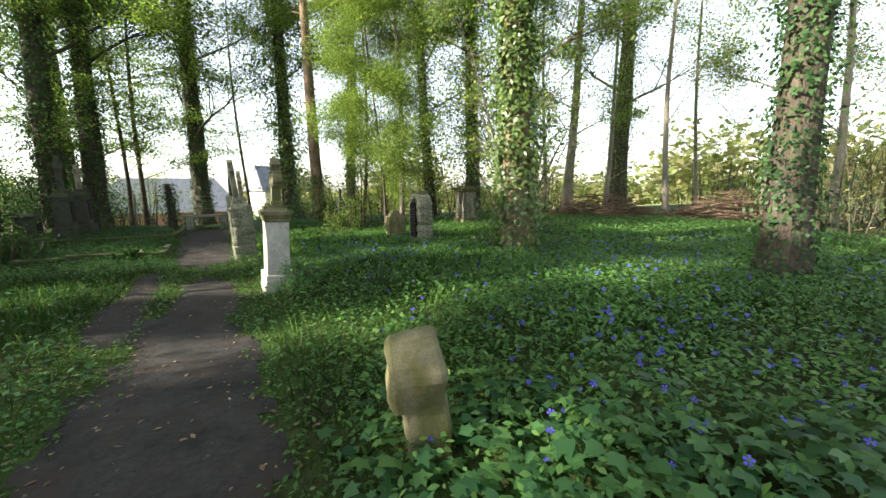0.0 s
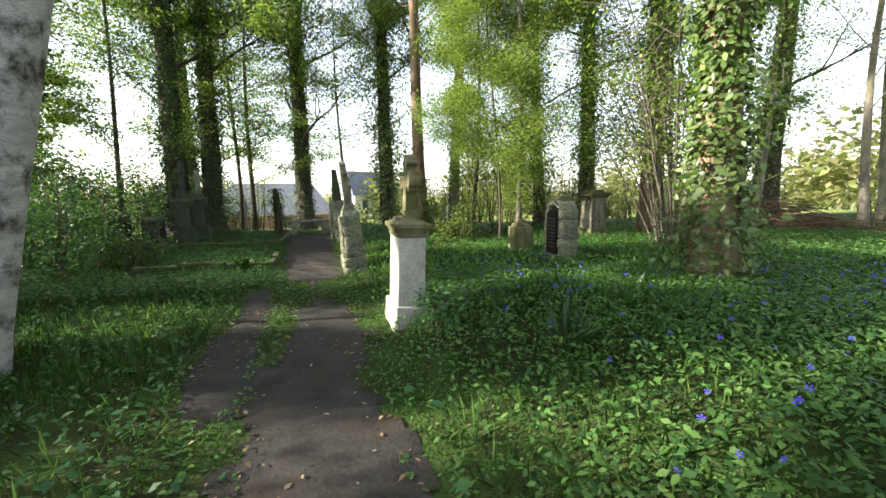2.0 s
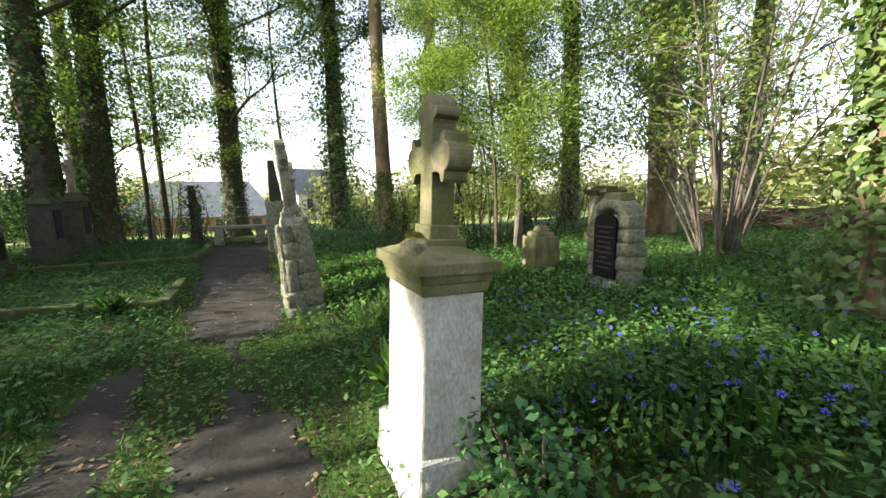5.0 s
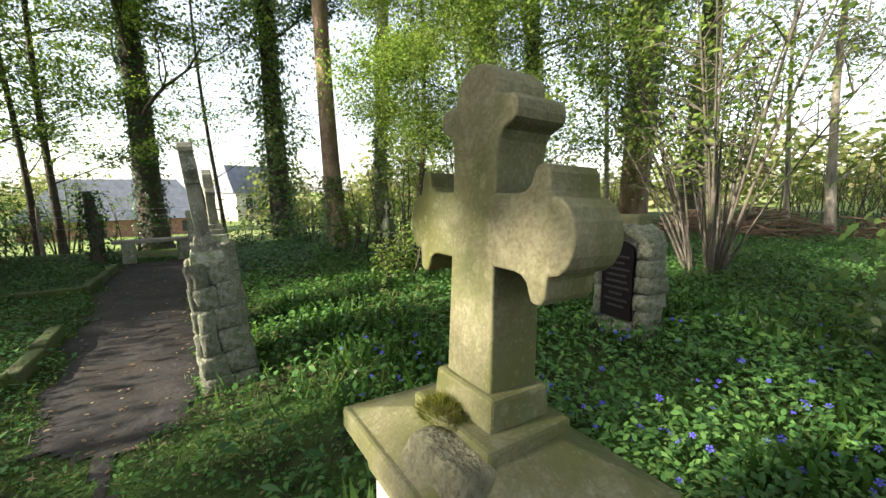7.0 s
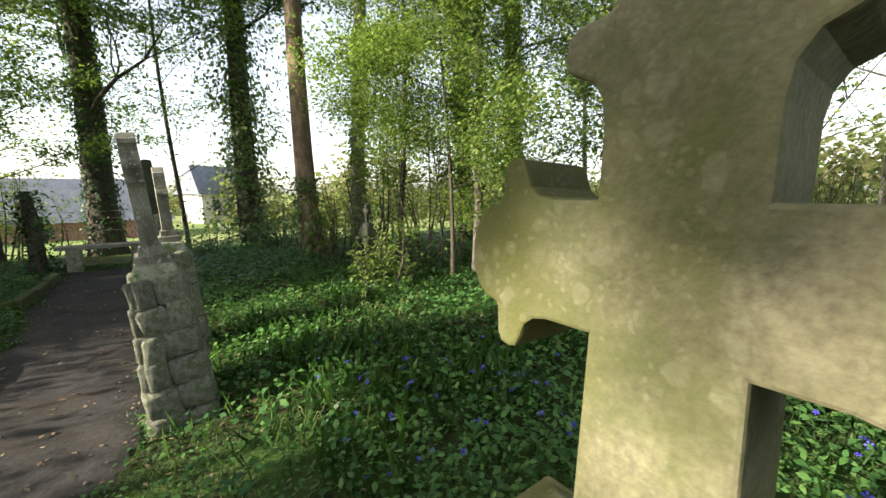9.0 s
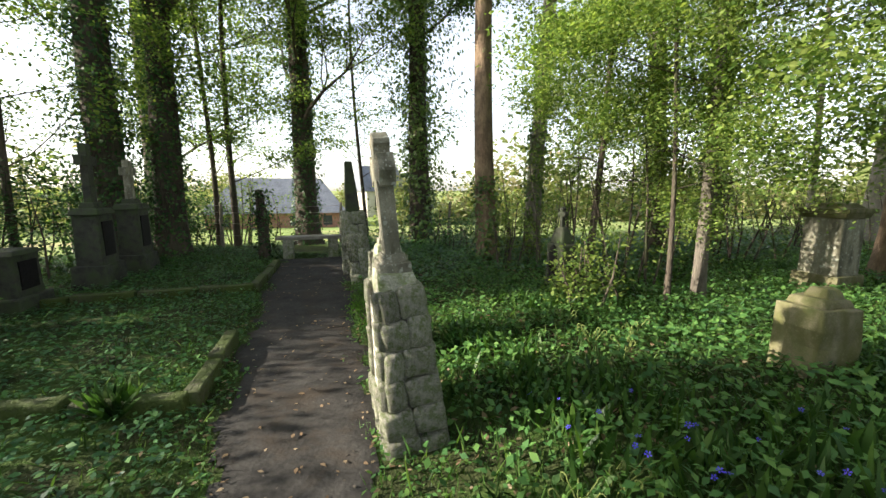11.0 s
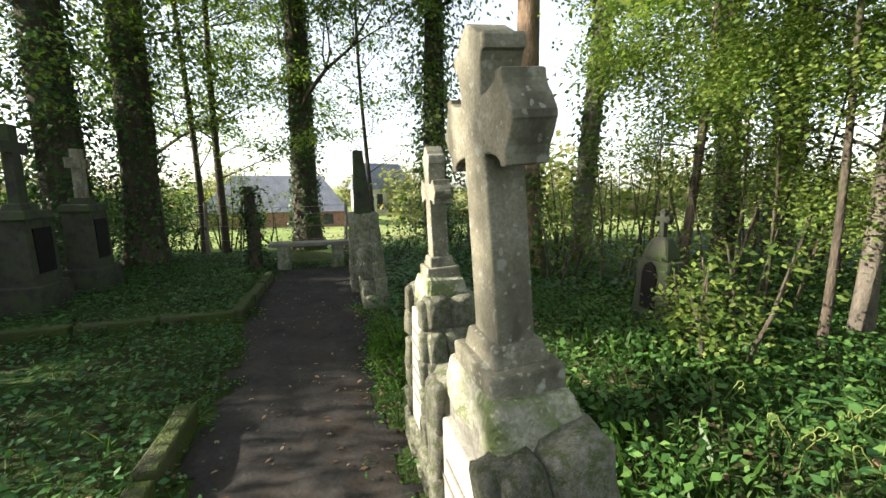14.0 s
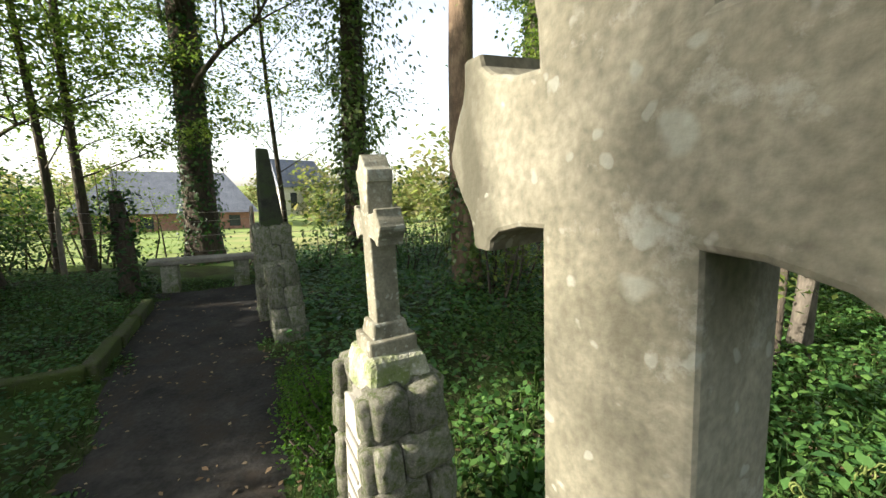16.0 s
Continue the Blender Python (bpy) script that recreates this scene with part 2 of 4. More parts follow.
def leafy(name, colours, through_light=0.4, rough=0.45, spec=0.35):
    """Leaves: each its own tone, some light passing through."""
    m = bpy.data.materials.new(name)
    m.use_nodes = True
    nt = m.node_tree
    N, L = nt.nodes, nt.links
    b = N["Principled BSDF"]
    b.inputs["Roughness"].default_value, b.inputs["Specular IOR Level"].default_value = rough, spec
    geo = N.new("ShaderNodeNewGeometry")
    rp = N.new("ShaderNodeValToRGB")
    el = rp.color_ramp.elements
    while len(el) < len(colours):
        el.new(0.5)
    for i, c in enumerate(colours):
        el[i].position, el[i].color = i / (len(colours) - 1), (*c, 1)
    L.new(geo.outputs["Random Per Island"], rp.inputs[0])
    tc = N.new("ShaderNodeTexCoord")
    nz = N.new("ShaderNodeTexNoise")
    nz.inputs["Scale"].default_value, nz.inputs["Detail"].default_value = 0.9, 3
    L.new(tc.outputs["Object"], nz.inputs["Vector"])
    mr = N.new("ShaderNodeMapRange")
    mr.inputs[1].default_value, mr.inputs[2].default_value = 0.3, 0.7
    mr.inputs[3].default_value, mr.inputs[4].default_value = 0.7, 1.3
    L.new(nz.outputs[0], mr.inputs[0])
    hs = N.new("ShaderNodeHueSaturation")
    L.new(rp.outputs[0], hs.inputs["Color"])
    L.new(mr.outputs[0], hs.inputs["Value"])
    L.new(hs.outputs[0], b.inputs["Base Color"])
    tr = N.new("ShaderNodeBsdfTranslucent")
    warm = N.new("ShaderNodeMixRGB")
    warm.blend_type = "MULTIPLY"
    warm.inputs[0].default_value = 1.0
    warm.inputs[2].default_value = (1.35, 1.45, 0.8, 1)
    L.new(hs.outputs[0], warm.inputs[1])
    L.new(warm.outputs[0], tr.inputs["Color"])
    ms = N.new("ShaderNodeMixShader")
    ms.inputs[0].default_value = through_light
    L.new(b.outputs[0], ms.inputs[1])
    L.new(tr.outputs[0], ms.inputs[2])
    L.new(ms.outputs[0], N["Material Output"].inputs["Surface"])
    return m


M_GROUND = surface("forest_floor", (0.028, 0.03, 0.014), (0.05, 0.065, 0.022), 2.2, 0.95, 0.8, 45, (0.05, 0.085, 0.02), 1.1, 0.5, spec=0.1)
M_FIELD = surface("meadow", (0.13, 0.2, 0.05), (0.24, 0.28, 0.09), 0.4, 0.95, 0.4, 9, (0.3, 0.27, 0.12), 0.12, 0.55, spec=0.1)
M_EARTH = surface("path_earth", (0.024, 0.0225, 0.0205), (0.054, 0.05, 0.045), 3.4, 0.95, 0.25, 38, (0.045, 0.036, 0.028), 2.7, 0.55, spec=0.15)
M_STONE = surface("weathered_sandstone", (0.095, 0.086, 0.044), (0.19, 0.17, 0.1), 7, 0.9, 0.16, 140, (0.075, 0.085, 0.026), 2.6, 0.5)
M_PALE = surface("limewashed_stone", (0.27, 0.26, 0.22), (0.46, 0.44, 0.385), 5, 0.9, 0.3, 90, (0.2, 0.2, 0.135), 3.2, 0.54, stretch=(1, 1, 0.5))
M_GREY = surface("grey_cross_stone", (0.14, 0.13, 0.09), (0.28, 0.26, 0.195), 7, 0.88, 0.14, 130, (0.42, 0.42, 0.36), 13, 0.64)
M_ROCK = surface("rough_tuff", (0.16, 0.155, 0.12), (0.4, 0.38, 0.3), 11, 0.93, 0.9, 60, (0.12, 0.15, 0.05), 5, 0.52, island=0.25)
M_MORTAR = surface("old_mortar", (0.1, 0.1, 0.08), (0.2, 0.19, 0.16), 12, 0.95, 0.6, 80)
# Very dark grey stone with dull green blotches.
M_DARKSTONE = surface("dark_stone", (0.022, 0.023, 0.018), (0.065, 0.063, 0.048), 6, 0.92, 0.4, 80, (0.04, 0.055, 0.022), 3, 0.5)
M_TABLET = surface("marble_tablet", (0.28, 0.265, 0.22), (0.4, 0.38, 0.33), 6, 0.7, 0.1, 100, (0.4, 0.4, 0.3), 3, 0.6)
M_PLAQUE = surface("black_granite", (0.005, 0.0045, 0.0045), (0.011, 0.009, 0.009), 30, 0.7, 0.1, 200, spec=0.1)
M_LETTER = surface("dull_letters", (0.018, 0.015, 0.014), (0.032, 0.027, 0.025), 30, 0.6, 0.1, 200)
M_BARK = surface("dark_bark", (0.035, 0.028, 0.02), (0.1, 0.08, 0.058), 5, 0.95, 1.0, 40, (0.06, 0.08, 0.03), 1.4, 0.58, stretch=(1, 1, 0.25))
M_REDBARK = surface("peeling_red_bark", (0.1, 0.065, 0.042), (0.27, 0.19, 0.12), 7, 0.9, 1.0, 50, (0.1, 0.07, 0.045), 2.4, 0.55, stretch=(1, 1, 0.3))
M_GREYBARK = surface("grey_bark", (0.12, 0.105, 0.08), (0.27, 0.24, 0.19), 6, 0.92, 0.7, 60, (0.12, 0.14, 0.05), 1.6, 0.57, stretch=(1, 1, 0.3))
M_BIRCH = surface("birch_bark", (0.25, 0.24, 0.22), (0.46, 0.45, 0.42), 4, 0.85, 0.6, 60, (0.04, 0.034, 0.028), 4.5, 0.54, stretch=(1, 1, 3.0))
M_HAZEL = surface("hazel_bark", (0.055, 0.047, 0.036), (0.145, 0.124, 0.097), 8, 0.9, 0.4, 60, (0.09, 0.1, 0.045), 2.0, 0.58, stretch=(1, 1, 0.4))
M_WOOD = surface("bench_wood", (0.17, 0.15, 0.12), (0.32, 0.29, 0.24), 5, 0.85, 0.4, 60, (0.15, 0.17, 0.08), 3, 0.6)
M_TWIG = surface("dead_twigs", (0.1, 0.065, 0.045), (0.23, 0.15, 0.1), 8, 0.95, 0.4, 60)
M_ROOF = surface("slate_roof", (0.1, 0.11, 0.13), (0.16, 0.17, 0.195), 1.5, 0.75, 0.3, 12)
M_BRICK = surface("brick_wall", (0.24, 0.11, 0.08), (0.36, 0.2, 0.15), 2.5, 0.9, 0.3, 14)
M_PLASTER = surface("plaster_wall", (0.5, 0.46, 0.4), (0.62, 0.58, 0.5), 1.5, 0.9, 0.2, 14)
M_GLASS = surface("dark_window", (0.03, 0.035, 0.04), (0.05, 0.055, 0.06), 2, 0.2, 0.0, 9)
M_WIRE = surface("rusty_wire", (0.16, 0.14, 0.12), (0.28, 0.25, 0.22), 20, 0.6, 0.1, 60)
M_LITTER = leafy("dry_leaves", [(0.1, 0.066, 0.04), (0.2, 0.135, 0.08), (0.3, 0.23, 0.15), (0.14, 0.09, 0.052)], 0.15, 0.8, 0.15)
M_IVYLEAF = leafy("ivy_leaves", [(0.026, 0.075, 0.03), (0.043, 0.112, 0.04), (0.064, 0.152, 0.048), (0.095, 0.19, 0.054)], 0.34, 0.42, 0.3)
# Lighter, yellower copy of the ivy tones: sunlight put into the leaf colour.
M_IVYLIT = leafy("sunlit_ivy", [(0.04, 0.075, 0.018), (0.07, 0.12, 0.028), (0.1, 0.16, 0.04), (0.16, 0.2, 0.06)], 0.35, 0.4, 0.5)
M_SPRING = leafy("young_leaves", [(0.055, 0.1, 0.026), (0.1, 0.158, 0.036), (0.165, 0.225, 0.052), (0.235, 0.28, 0.078)], 0.48, 0.5, 0.25)
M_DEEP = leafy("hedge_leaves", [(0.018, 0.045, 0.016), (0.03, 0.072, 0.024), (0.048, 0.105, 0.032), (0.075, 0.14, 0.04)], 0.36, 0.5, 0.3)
M_GRASS = leafy("grass", [(0.02, 0.05, 0.014), (0.033, 0.075, 0.018), (0.05, 0.1, 0.022), (0.08, 0.13, 0.032)], 0.4, 0.55, 0.2)
M_LUSH = leafy("lush_tufts", [(0.022, 0.055, 0.012), (0.04, 0.09, 0.017), (0.068, 0.125, 0.025)], 0.45, 0.45, 0.3)
M_VINCA = leafy("periwinkle_leaves", [(0.038, 0.1, 0.03), (0.064, 0.15, 0.04), (0.095, 0.195, 0.05), (0.135, 0.235, 0.06)], 0.42, 0.42, 0.3)
M_BLUE = leafy("violet_petals", [(0.07, 0.06, 0.5), (0.1, 0.08, 0.62), (0.15, 0.11, 0.6)], 0.3, 0.6, 0.2)
# Pale leaf tones carry distance haze and backlight in the colour.
M_HAZE = leafy("hazed_foliage", [(0.12, 0.15, 0.055), (0.17, 0.2, 0.075), (0.22, 0.22, 0.1), (0.24, 0.2, 0.12)], 0.45, 0.7, 0.1)
M_MOSSY = leafy("moss_shoots", [(0.07, 0.085, 0.012), (0.13, 0.14, 0.02), (0.2, 0.19, 0.035)], 0.2, 0.9, 0.1)
M_MORTARED = surface("pitted_mortar", (0.095, 0.087, 0.052), (0.2, 0.185, 0.115), 22, 0.95, 0.8, 90, (0.03, 0.027, 0.017), 26, 0.66)
lichened(M_GREY, (0.36, 0.37, 0.31), 17.0, 0.55, (0.085, 0.08, 0.055))
lichened(M_STONE, (0.24, 0.225, 0.14), 30.0, 0.2, (0.085, 0.086, 0.024))
lichened(M_ROCK, (0.45, 0.45, 0.38), 26.0, 0.45)
M_FADED = surface("faded_letters", (0.16, 0.15, 0.125), (0.22, 0.21, 0.18), 20, 0.9, 0.1, 90)

# ---- ground and path ----
def graded(lo, hi, step, far):
    inner = list(np.arange(lo, hi + 1e-6, step))
    out, d, x = [], step, 0.0
    while x < far:
        d *= 1.22
        x += d
        out.append(x)
    return np.array([lo - o for o in reversed(out)] + inner + [hi + o for o in out])


def make_ground():
    xs, ys = graded(-15, 10, 0.2, 900), graded(-4, 20, 0.2, 900)
    X, Y = np.meshgrid(xs, ys)
    Z = ground_z(X, Y)
    n = len(xs)
    verts = np.stack([X, Y, Z], -1).reshape(-1, 3)
    U, V = uv_of(X, Y)
    faces = [(j * n + i, j * n + i + 1, (j + 1) * n + i + 1, (j + 1) * n + i) for j in range(len(ys) - 1) for i in range(n - 1)]
    me = mesh_of("ground", verts, faces, M_GROUND, True)
    me.materials.append(M_FIELD)
    idx = [1 if (U[j, i] > 15.0 + 0.6 * math.sin(X[j, i]) or math.hypot(X[j, i] + 3, Y[j, i] - 6) > 24) else 0 for j in range(len(ys) - 1) for i in range(n - 1)]
    me.polygons.foreach_set("material_index", idx)
    tagged(new("ground", me), "leaf-strewn woodland soil running out into pale meadow", "ground", kind="structure")


def make_path():
    us, vs = np.arange(-5.0, 12.8, 0.06), np.arange(-1.1, 1.1, 0.05)
    U, V = np.meshgrid(us, vs, indexing="ij")
    X, Y = xy_of(U, V)
    D = dirt(X, Y)
    Z = ground_z(X, Y) + 0.004 + 0.012 * np.clip(D / 0.15, -1, 1) + 0.006 * wave(X, Y, 9.0)
    n = len(vs)
    keep = D > -0.03
    faces = [(i * n + j, i * n + j + 1, (i + 1) * n + j + 1, (i + 1) * n + j) for i in range(len(us) - 1) for j in range(n - 1)
             if keep[i, j] and keep[i + 1, j] and keep[i, j + 1] and keep[i + 1, j + 1]]
    me = mesh_of("path", np.stack([X, Y, Z], -1).reshape(-1, 3), faces, M_EARTH, True)
    tagged(new("path", me), "narrow trodden path of dark bare earth between the graves", "path", kind="structure")


make_ground()
make_path()


# ---- crosses, pedestals and gravestones ----
def cross_outline(h, w, s, arm, cusp, stem_low, pointed=False):
    """Outline of a stone cross whose arms end in two side knobs and a middle lobe (round, or pointed like an ogee):
    h total height, w half span, s half width of the stem, arm: height of the arms' axis, cusp: how far the knobs stand out."""
    def side(reach):
        k = reach - s
        if pointed:
            return [(s, s), (s + 0.2 * k, s * 1.02), (s + 0.42 * k, s + 0.3 * cusp), (s + 0.52 * k, s + 0.62 * cusp), (s + 0.54 * k, s + 0.96 * cusp), (s + 0.58 * k, s + cusp),
                    (s + 0.7 * k, s + cusp), (s + 0.74 * k, s + 0.9 * cusp), (s + 0.75 * k, s + 0.3 * cusp), (s + 0.79 * k, s * 0.9), (s + 0.87 * k, s * 0.66), (s + 0.93 * k, s * 0.42),
                    (s + 0.97 * k, s * 0.22), (reach, s * 0.12)]
        return [(s, s), (s + 0.3 * k, s), (s + 0.4 * k, s + 0.08 * cusp), (s + 0.47 * k, s + 0.3 * cusp), (s + 0.51 * k, s + 0.72 * cusp), (s + 0.54 * k, s + 0.94 * cusp),
                (s + 0.6 * k, s + cusp), (s + 0.67 * k, s + 0.94 * cusp), (s + 0.71 * k, s + 0.7 * cusp), (s + 0.72 * k, s + 0.1 * cusp), (s + 0.74 * k, s * 0.94),
                (s + 0.84 * k, s * 0.88), (s + 0.92 * k, s * 0.7), (s + 0.98 * k, s * 0.4), (reach, s * 0.12)]
    right = [(x, arm - z) for x, z in side(w)] + [(x, arm + z) for x, z in reversed(side(w))]
    top = [(z, arm + x) for x, z in side(h - arm)]
    up = top[1:] + [(-x, z) for x, z in reversed(top[1:])]
    left = [(-x, z) for x, z in reversed(right)]
    return [(s * stem_low, 0)] + right + up + left + [(-s * stem_low, 0)]


def extrude_outline(pts, depth, bevel=0.006):
    """The outline (x along y-axis of the thing, z up) made solid, depth thick."""
    bm = bmesh.new()
    f = bm.faces.new([bm.verts.new((-depth / 2, a, z)) for a, z in pts])
    ext = bmesh.ops.extrude_face_region(bm, geom=[f])
    bmesh.ops.translate(bm, vec=(depth, 0, 0), verts=[g for g in ext["geom"] if isinstance(g, bmesh.types.BMVert)])
    bmesh.ops.recalc_face_normals(bm, faces=bm.faces[:])
    if bevel:
        rim = [e for e in bm.edges if abs(abs(e.verts[0].co.x) - depth / 2) < 1e-5 and abs(e.verts[0].co.x - e.verts[1].co.x) < 1e-5]
        bmesh.ops.bevel(bm, geom=rim, offset=bevel, segments=2, affect="EDGES", profile=0.5)
    return bm


def moss_tuft(name, parent, x, y, z, r, h):
    n = 900
    a, q = rng.uniform(0, 6.283, n), np.sqrt(rng.random(n))
    pos = np.stack([x + np.cos(a) * q * r, y + np.sin(a) * q * r * 1.3, z + h * (1 - q ** 2) - 0.004], 1)
    nor = np.stack([np.cos(a) * q, np.sin(a) * q, np.full(n, 0.8)], 1) + rng.normal(size=(n, 3)) * 0.3
    part(name, scatter_mesh(name, BLADE, pos, turns(nor, rng.uniform(0, 6.28, n)), rng.uniform(0.012, 0.024, n), M_MOSSY), None, parent, "yellow-green moss tuft")


def pedestal_cross(x, y):
    g = gz(x, y) - 0.1
    t = thing("cross_monument", x, y, g, "whitewashed stone pedestal with a mossy sandstone cross beside the path", "gravestone", ROT, ry=2.2)
    top = 1.0 - g
    bm = bmesh.new()
    box(bm, -0.17, 0.17, -0.25, 0.25, 0.0, 0.3, 0.95, 0.02)
    part("plinth", wear(bm, 0.03, 6, 4), M_PALE, t, "crumbling mossy base block")
    bm = bmesh.new()
    box(bm, -0.135, 0.135, -0.205, 0.205, 0.28, top - 0.1, 0.97, 0.012)
    part("shaft", wear(bm, 0.004, 8, 3), M_PALE, t, "flaking white limewash")
    bm = bmesh.new()
    box(bm, -0.142, 0.142, -0.212, 0.212, top - 0.13, top - 0.085, 1.03, 0.008)
    box(bm, -0.15, 0.15, -0.222, 0.222, top - 0.085, top - 0.045, 1.06, 0.008)
    part("moulding", bm, M_STONE, t)
    bm = bmesh.new()
    box(bm, -0.178, 0.178, -0.255, 0.255, top - 0.045, top, 1.0, 0.006)
    box(bm, -0.172, 0.172, -0.25, 0.25, top - 0.004, top + 0.045, 0.42, 0.004)
    part("cap", wear(bm, 0.004, 7, 2), M_STONE, t, "sloped sandstone cap, lichen spotted")
    bm = bmesh.new()
    box(bm, -0.085, 0.105, -0.1, 0.12, top + 0.0, top + 0.07, 1.0, 0.008)
    box(bm, -0.055, 0.08, -0.07, 0.095, top + 0.065, top + 0.125, 0.95, 0.008)
    part("cross_foot", wear(bm, 0.005, 14, 1), M_STONE, t)
    bm = extrude_outline(cross_outline(0.53, 0.207, 0.057, 0.272, 0.04, 1.08), 0.105, 0.004)
    part("cross", bm, M_STONE, t, "sandstone cross with cusped rounded ends", pose(0.015, 0.015, top + 0.12))
    bm = bmesh.new()
    box(bm, -0.155, -0.06, -0.14, 0.06, top - 0.01, top + 0.058, 0.7, 0.012)
    part("broken_mortar", wear(bm, 0.012, 24, 4), M_MORTARED, t, "crumbled pitted mortar")
    moss_tuft("moss", t, -0.075, 0.03, top + 0.065, 0.038, 0.02)


def stone_mesh(seed):
    """A rough quarry stone, about one unit across."""
    bm = bmesh.new()
    box(bm, -0.5, 0.5, -0.5, 0.5, -0.5, 0.5, 1.0, 0.11, 1)
    bmesh.ops.subdivide_edges(bm, edges=[e for e in bm.edges if e.calc_length() > 0.5], cuts=1, use_grid_fill=True)
    for v in bm.verts:
        q = v.co * 1.7 + Vector((seed * 7.3, seed * 3.1, seed))
        v.co *= 0.97 + 0.14 * noise.noise(q) + 0.1 * noise.noise(q * 2.6)
    me = bpy.data.meshes.new("stone")
    bm.to_mesh(me)
    bm.free()
    me.materials.append(M_ROCK)
    me.polygons.foreach_set("use_smooth", [True] * len(me.polygons))
    return me


STONES = [stone_mesh(i) for i in range(6)]


def rock_pile(t, length, depth, height, top, rows, tablet=True):
    """Core, facing stones and tablet of a rockwork monument: length along the path, depth away from it."""
    bm = bmesh.new()
    box(bm, -depth * 0.45, depth * 0.45, -length * 0.45, length * 0.45, 0, height - 0.02, top)
    part("core", bm, M_MORTAR, t)
    r = random.Random(int(length * 1000 + height * 100))
    for i in range(rows):
        z0, z1 = height * i / rows, height * (i + 1) / rows
        k = 1 - (1 - top) * (z0 + z1) / 2 / height
        hl, hd = length / 2 * k, depth / 2 * k
        spots = []
        for end in (-1, 1):
            cut = r.uniform(-0.12, 0.12) * depth
            spots += [((-hd + cut) / 2, end * (hl - 0.04), hd + cut, 0.12), ((hd + cut) / 2, end * (hl - 0.04), hd - cut, 0.12)]
        spots += [(hd - 0.04, q * hl * 0.5, 0.12, hl * 0.52) for q in (-1.1, 0, 1.1)]
        face = (-0.82, 0.82) if tablet and 0.25 < (i + 0.5) / rows < 0.95 else (-0.8, -0.27, 0.27, 0.8)
        spots += [(-hd + 0.03, q * hl, 0.13, hl * (0.34 if len(face) == 2 else 0.56)) for q in face]
        for sx, sy, wx, wy in spots:
            part("stone", r.choice(STONES), None, t, m=pose(sx, sy, (z0 + z1) / 2 + r.uniform(-0.012, 0.012), r.uniform(-5, 5), r.uniform(-6, 6), r.uniform(-5, 5))
                 @ Matrix.Diagonal((wx * 1.04, wy * 1.04, (z1 - z0) * r.uniform(1.0, 1.08), 1)))
    if tablet:
        k = 1 - (1 - top) * 0.6
        bm = bmesh.new()
        box(bm, -0.02, 0.02, -length * 0.29 * k, length * 0.29 * k, height * 0.28, height * 0.9, 0.9, 0.008)
        slab = part("tablet", wear(bm, 0.002, 10), M_TABLET, t, "pale inscribed marble tablet", pose(-depth / 2 * 0.97, 0, 0, 0, math.degrees(math.atan(depth / 2 * (1 - top) / height)), 0))
        for i in range(6):
            bm = bmesh.new()
            w = length * (0.16 + 0.06 * math.sin(i * 2.3))
            box(bm, -0.0235, -0.018, -w, w, height * (0.785 - 0.07 * i), height * (0.797 - 0.07 * i))
            part("inscription_line", bm, M_FADED, slab)


def rock_cross(x, y, length, depth, height, top, rows, cross_h, span, lean, yaw=0.0, stem=0.065, thick=0.11, m_cross=None, arm=0.4):
    t = thing("rock_monument", x, y, gz(x, y) - 0.08, "rockwork grave base of rough stones carrying a weathered stone cross", "gravestone", ROT + yaw, "rockwork graves along the path", ry=-lean)
    rock_pile(t, length, depth, height, top, rows)
    bm = bmesh.new()
    d, l = depth * top, length * top
    box(bm, -d * 0.5, d * 0.5, -l * 0.42, l * 0.42, height - 0.06, height + 0.08, 0.82, 0.02)
    part("capstone", wear(bm, 0.02, 7, 2), M_ROCK, t)
    bm = bmesh.new()
    z = height + 0.06
    box(bm, -thick * 1.0, thick * 1.0, -stem * 2.1, stem * 2.1, z, z + 0.07, 0.98, 0.008)
    box(bm, -thick * 0.78, thick * 0.78, -stem * 1.6, stem * 1.6, z + 0.065, z + 0.12, 0.86, 0.008)
    part("cross_foot", wear(bm, 0.004, 14, 1), m_cross, t)
    bm = extrude_outline(cross_outline(cross_h, span, stem, arm, stem * 0.5, 1.16, True), thick, 0.005)
    part("cross", bm, m_cross, t, "pale weathered cross with cusped ends", pose(0, 0, z + 0.11))
    return t


pedestal_cross(-2.07, 4.745)
rock_cross(-3.79, 7.25, 0.66, 0.36, 1.03, 0.7, 6, 0.715, 0.196, 5.0, stem=0.06, thick=0.096, m_cross=M_GREY, arm=0.5)
rock_cross(-4.25, 8.19, 0.5, 0.34, 1.04, 0.7, 7, 0.55, 0.135, 3.0, stem=0.038, thick=0.085, m_cross=M_GREY, arm=0.33)


def obelisk(x, y):
    t = thing("obelisk", x, y, gz(x, y) - 0.05, "tall mossy rockwork obelisk with a climbing plant", "gravestone", ROT, ry=-3)
    rock_pile(t, 0.5, 0.46, 1.15, 0.75, 5, False)
    bm = bmesh.new()
    box(bm, -0.13, 0.13, -0.14, 0.14, 1.1, 2.02, 0.5, 0.02)
    part("spire", wear(bm, 0.02, 6, 3), M_DARKSTONE, t)


obelisk(-6.25, 11.45)
t = thing("low_gravestone", -5.82, 10.75, gz(-5.82, 10.75) - 0.05, "low grey rockwork grave block speckled with lichen", "gravestone", ROT, ry=-6)
rock_pile(t, 0.42, 0.3, 0.82, 0.7, 4, False)


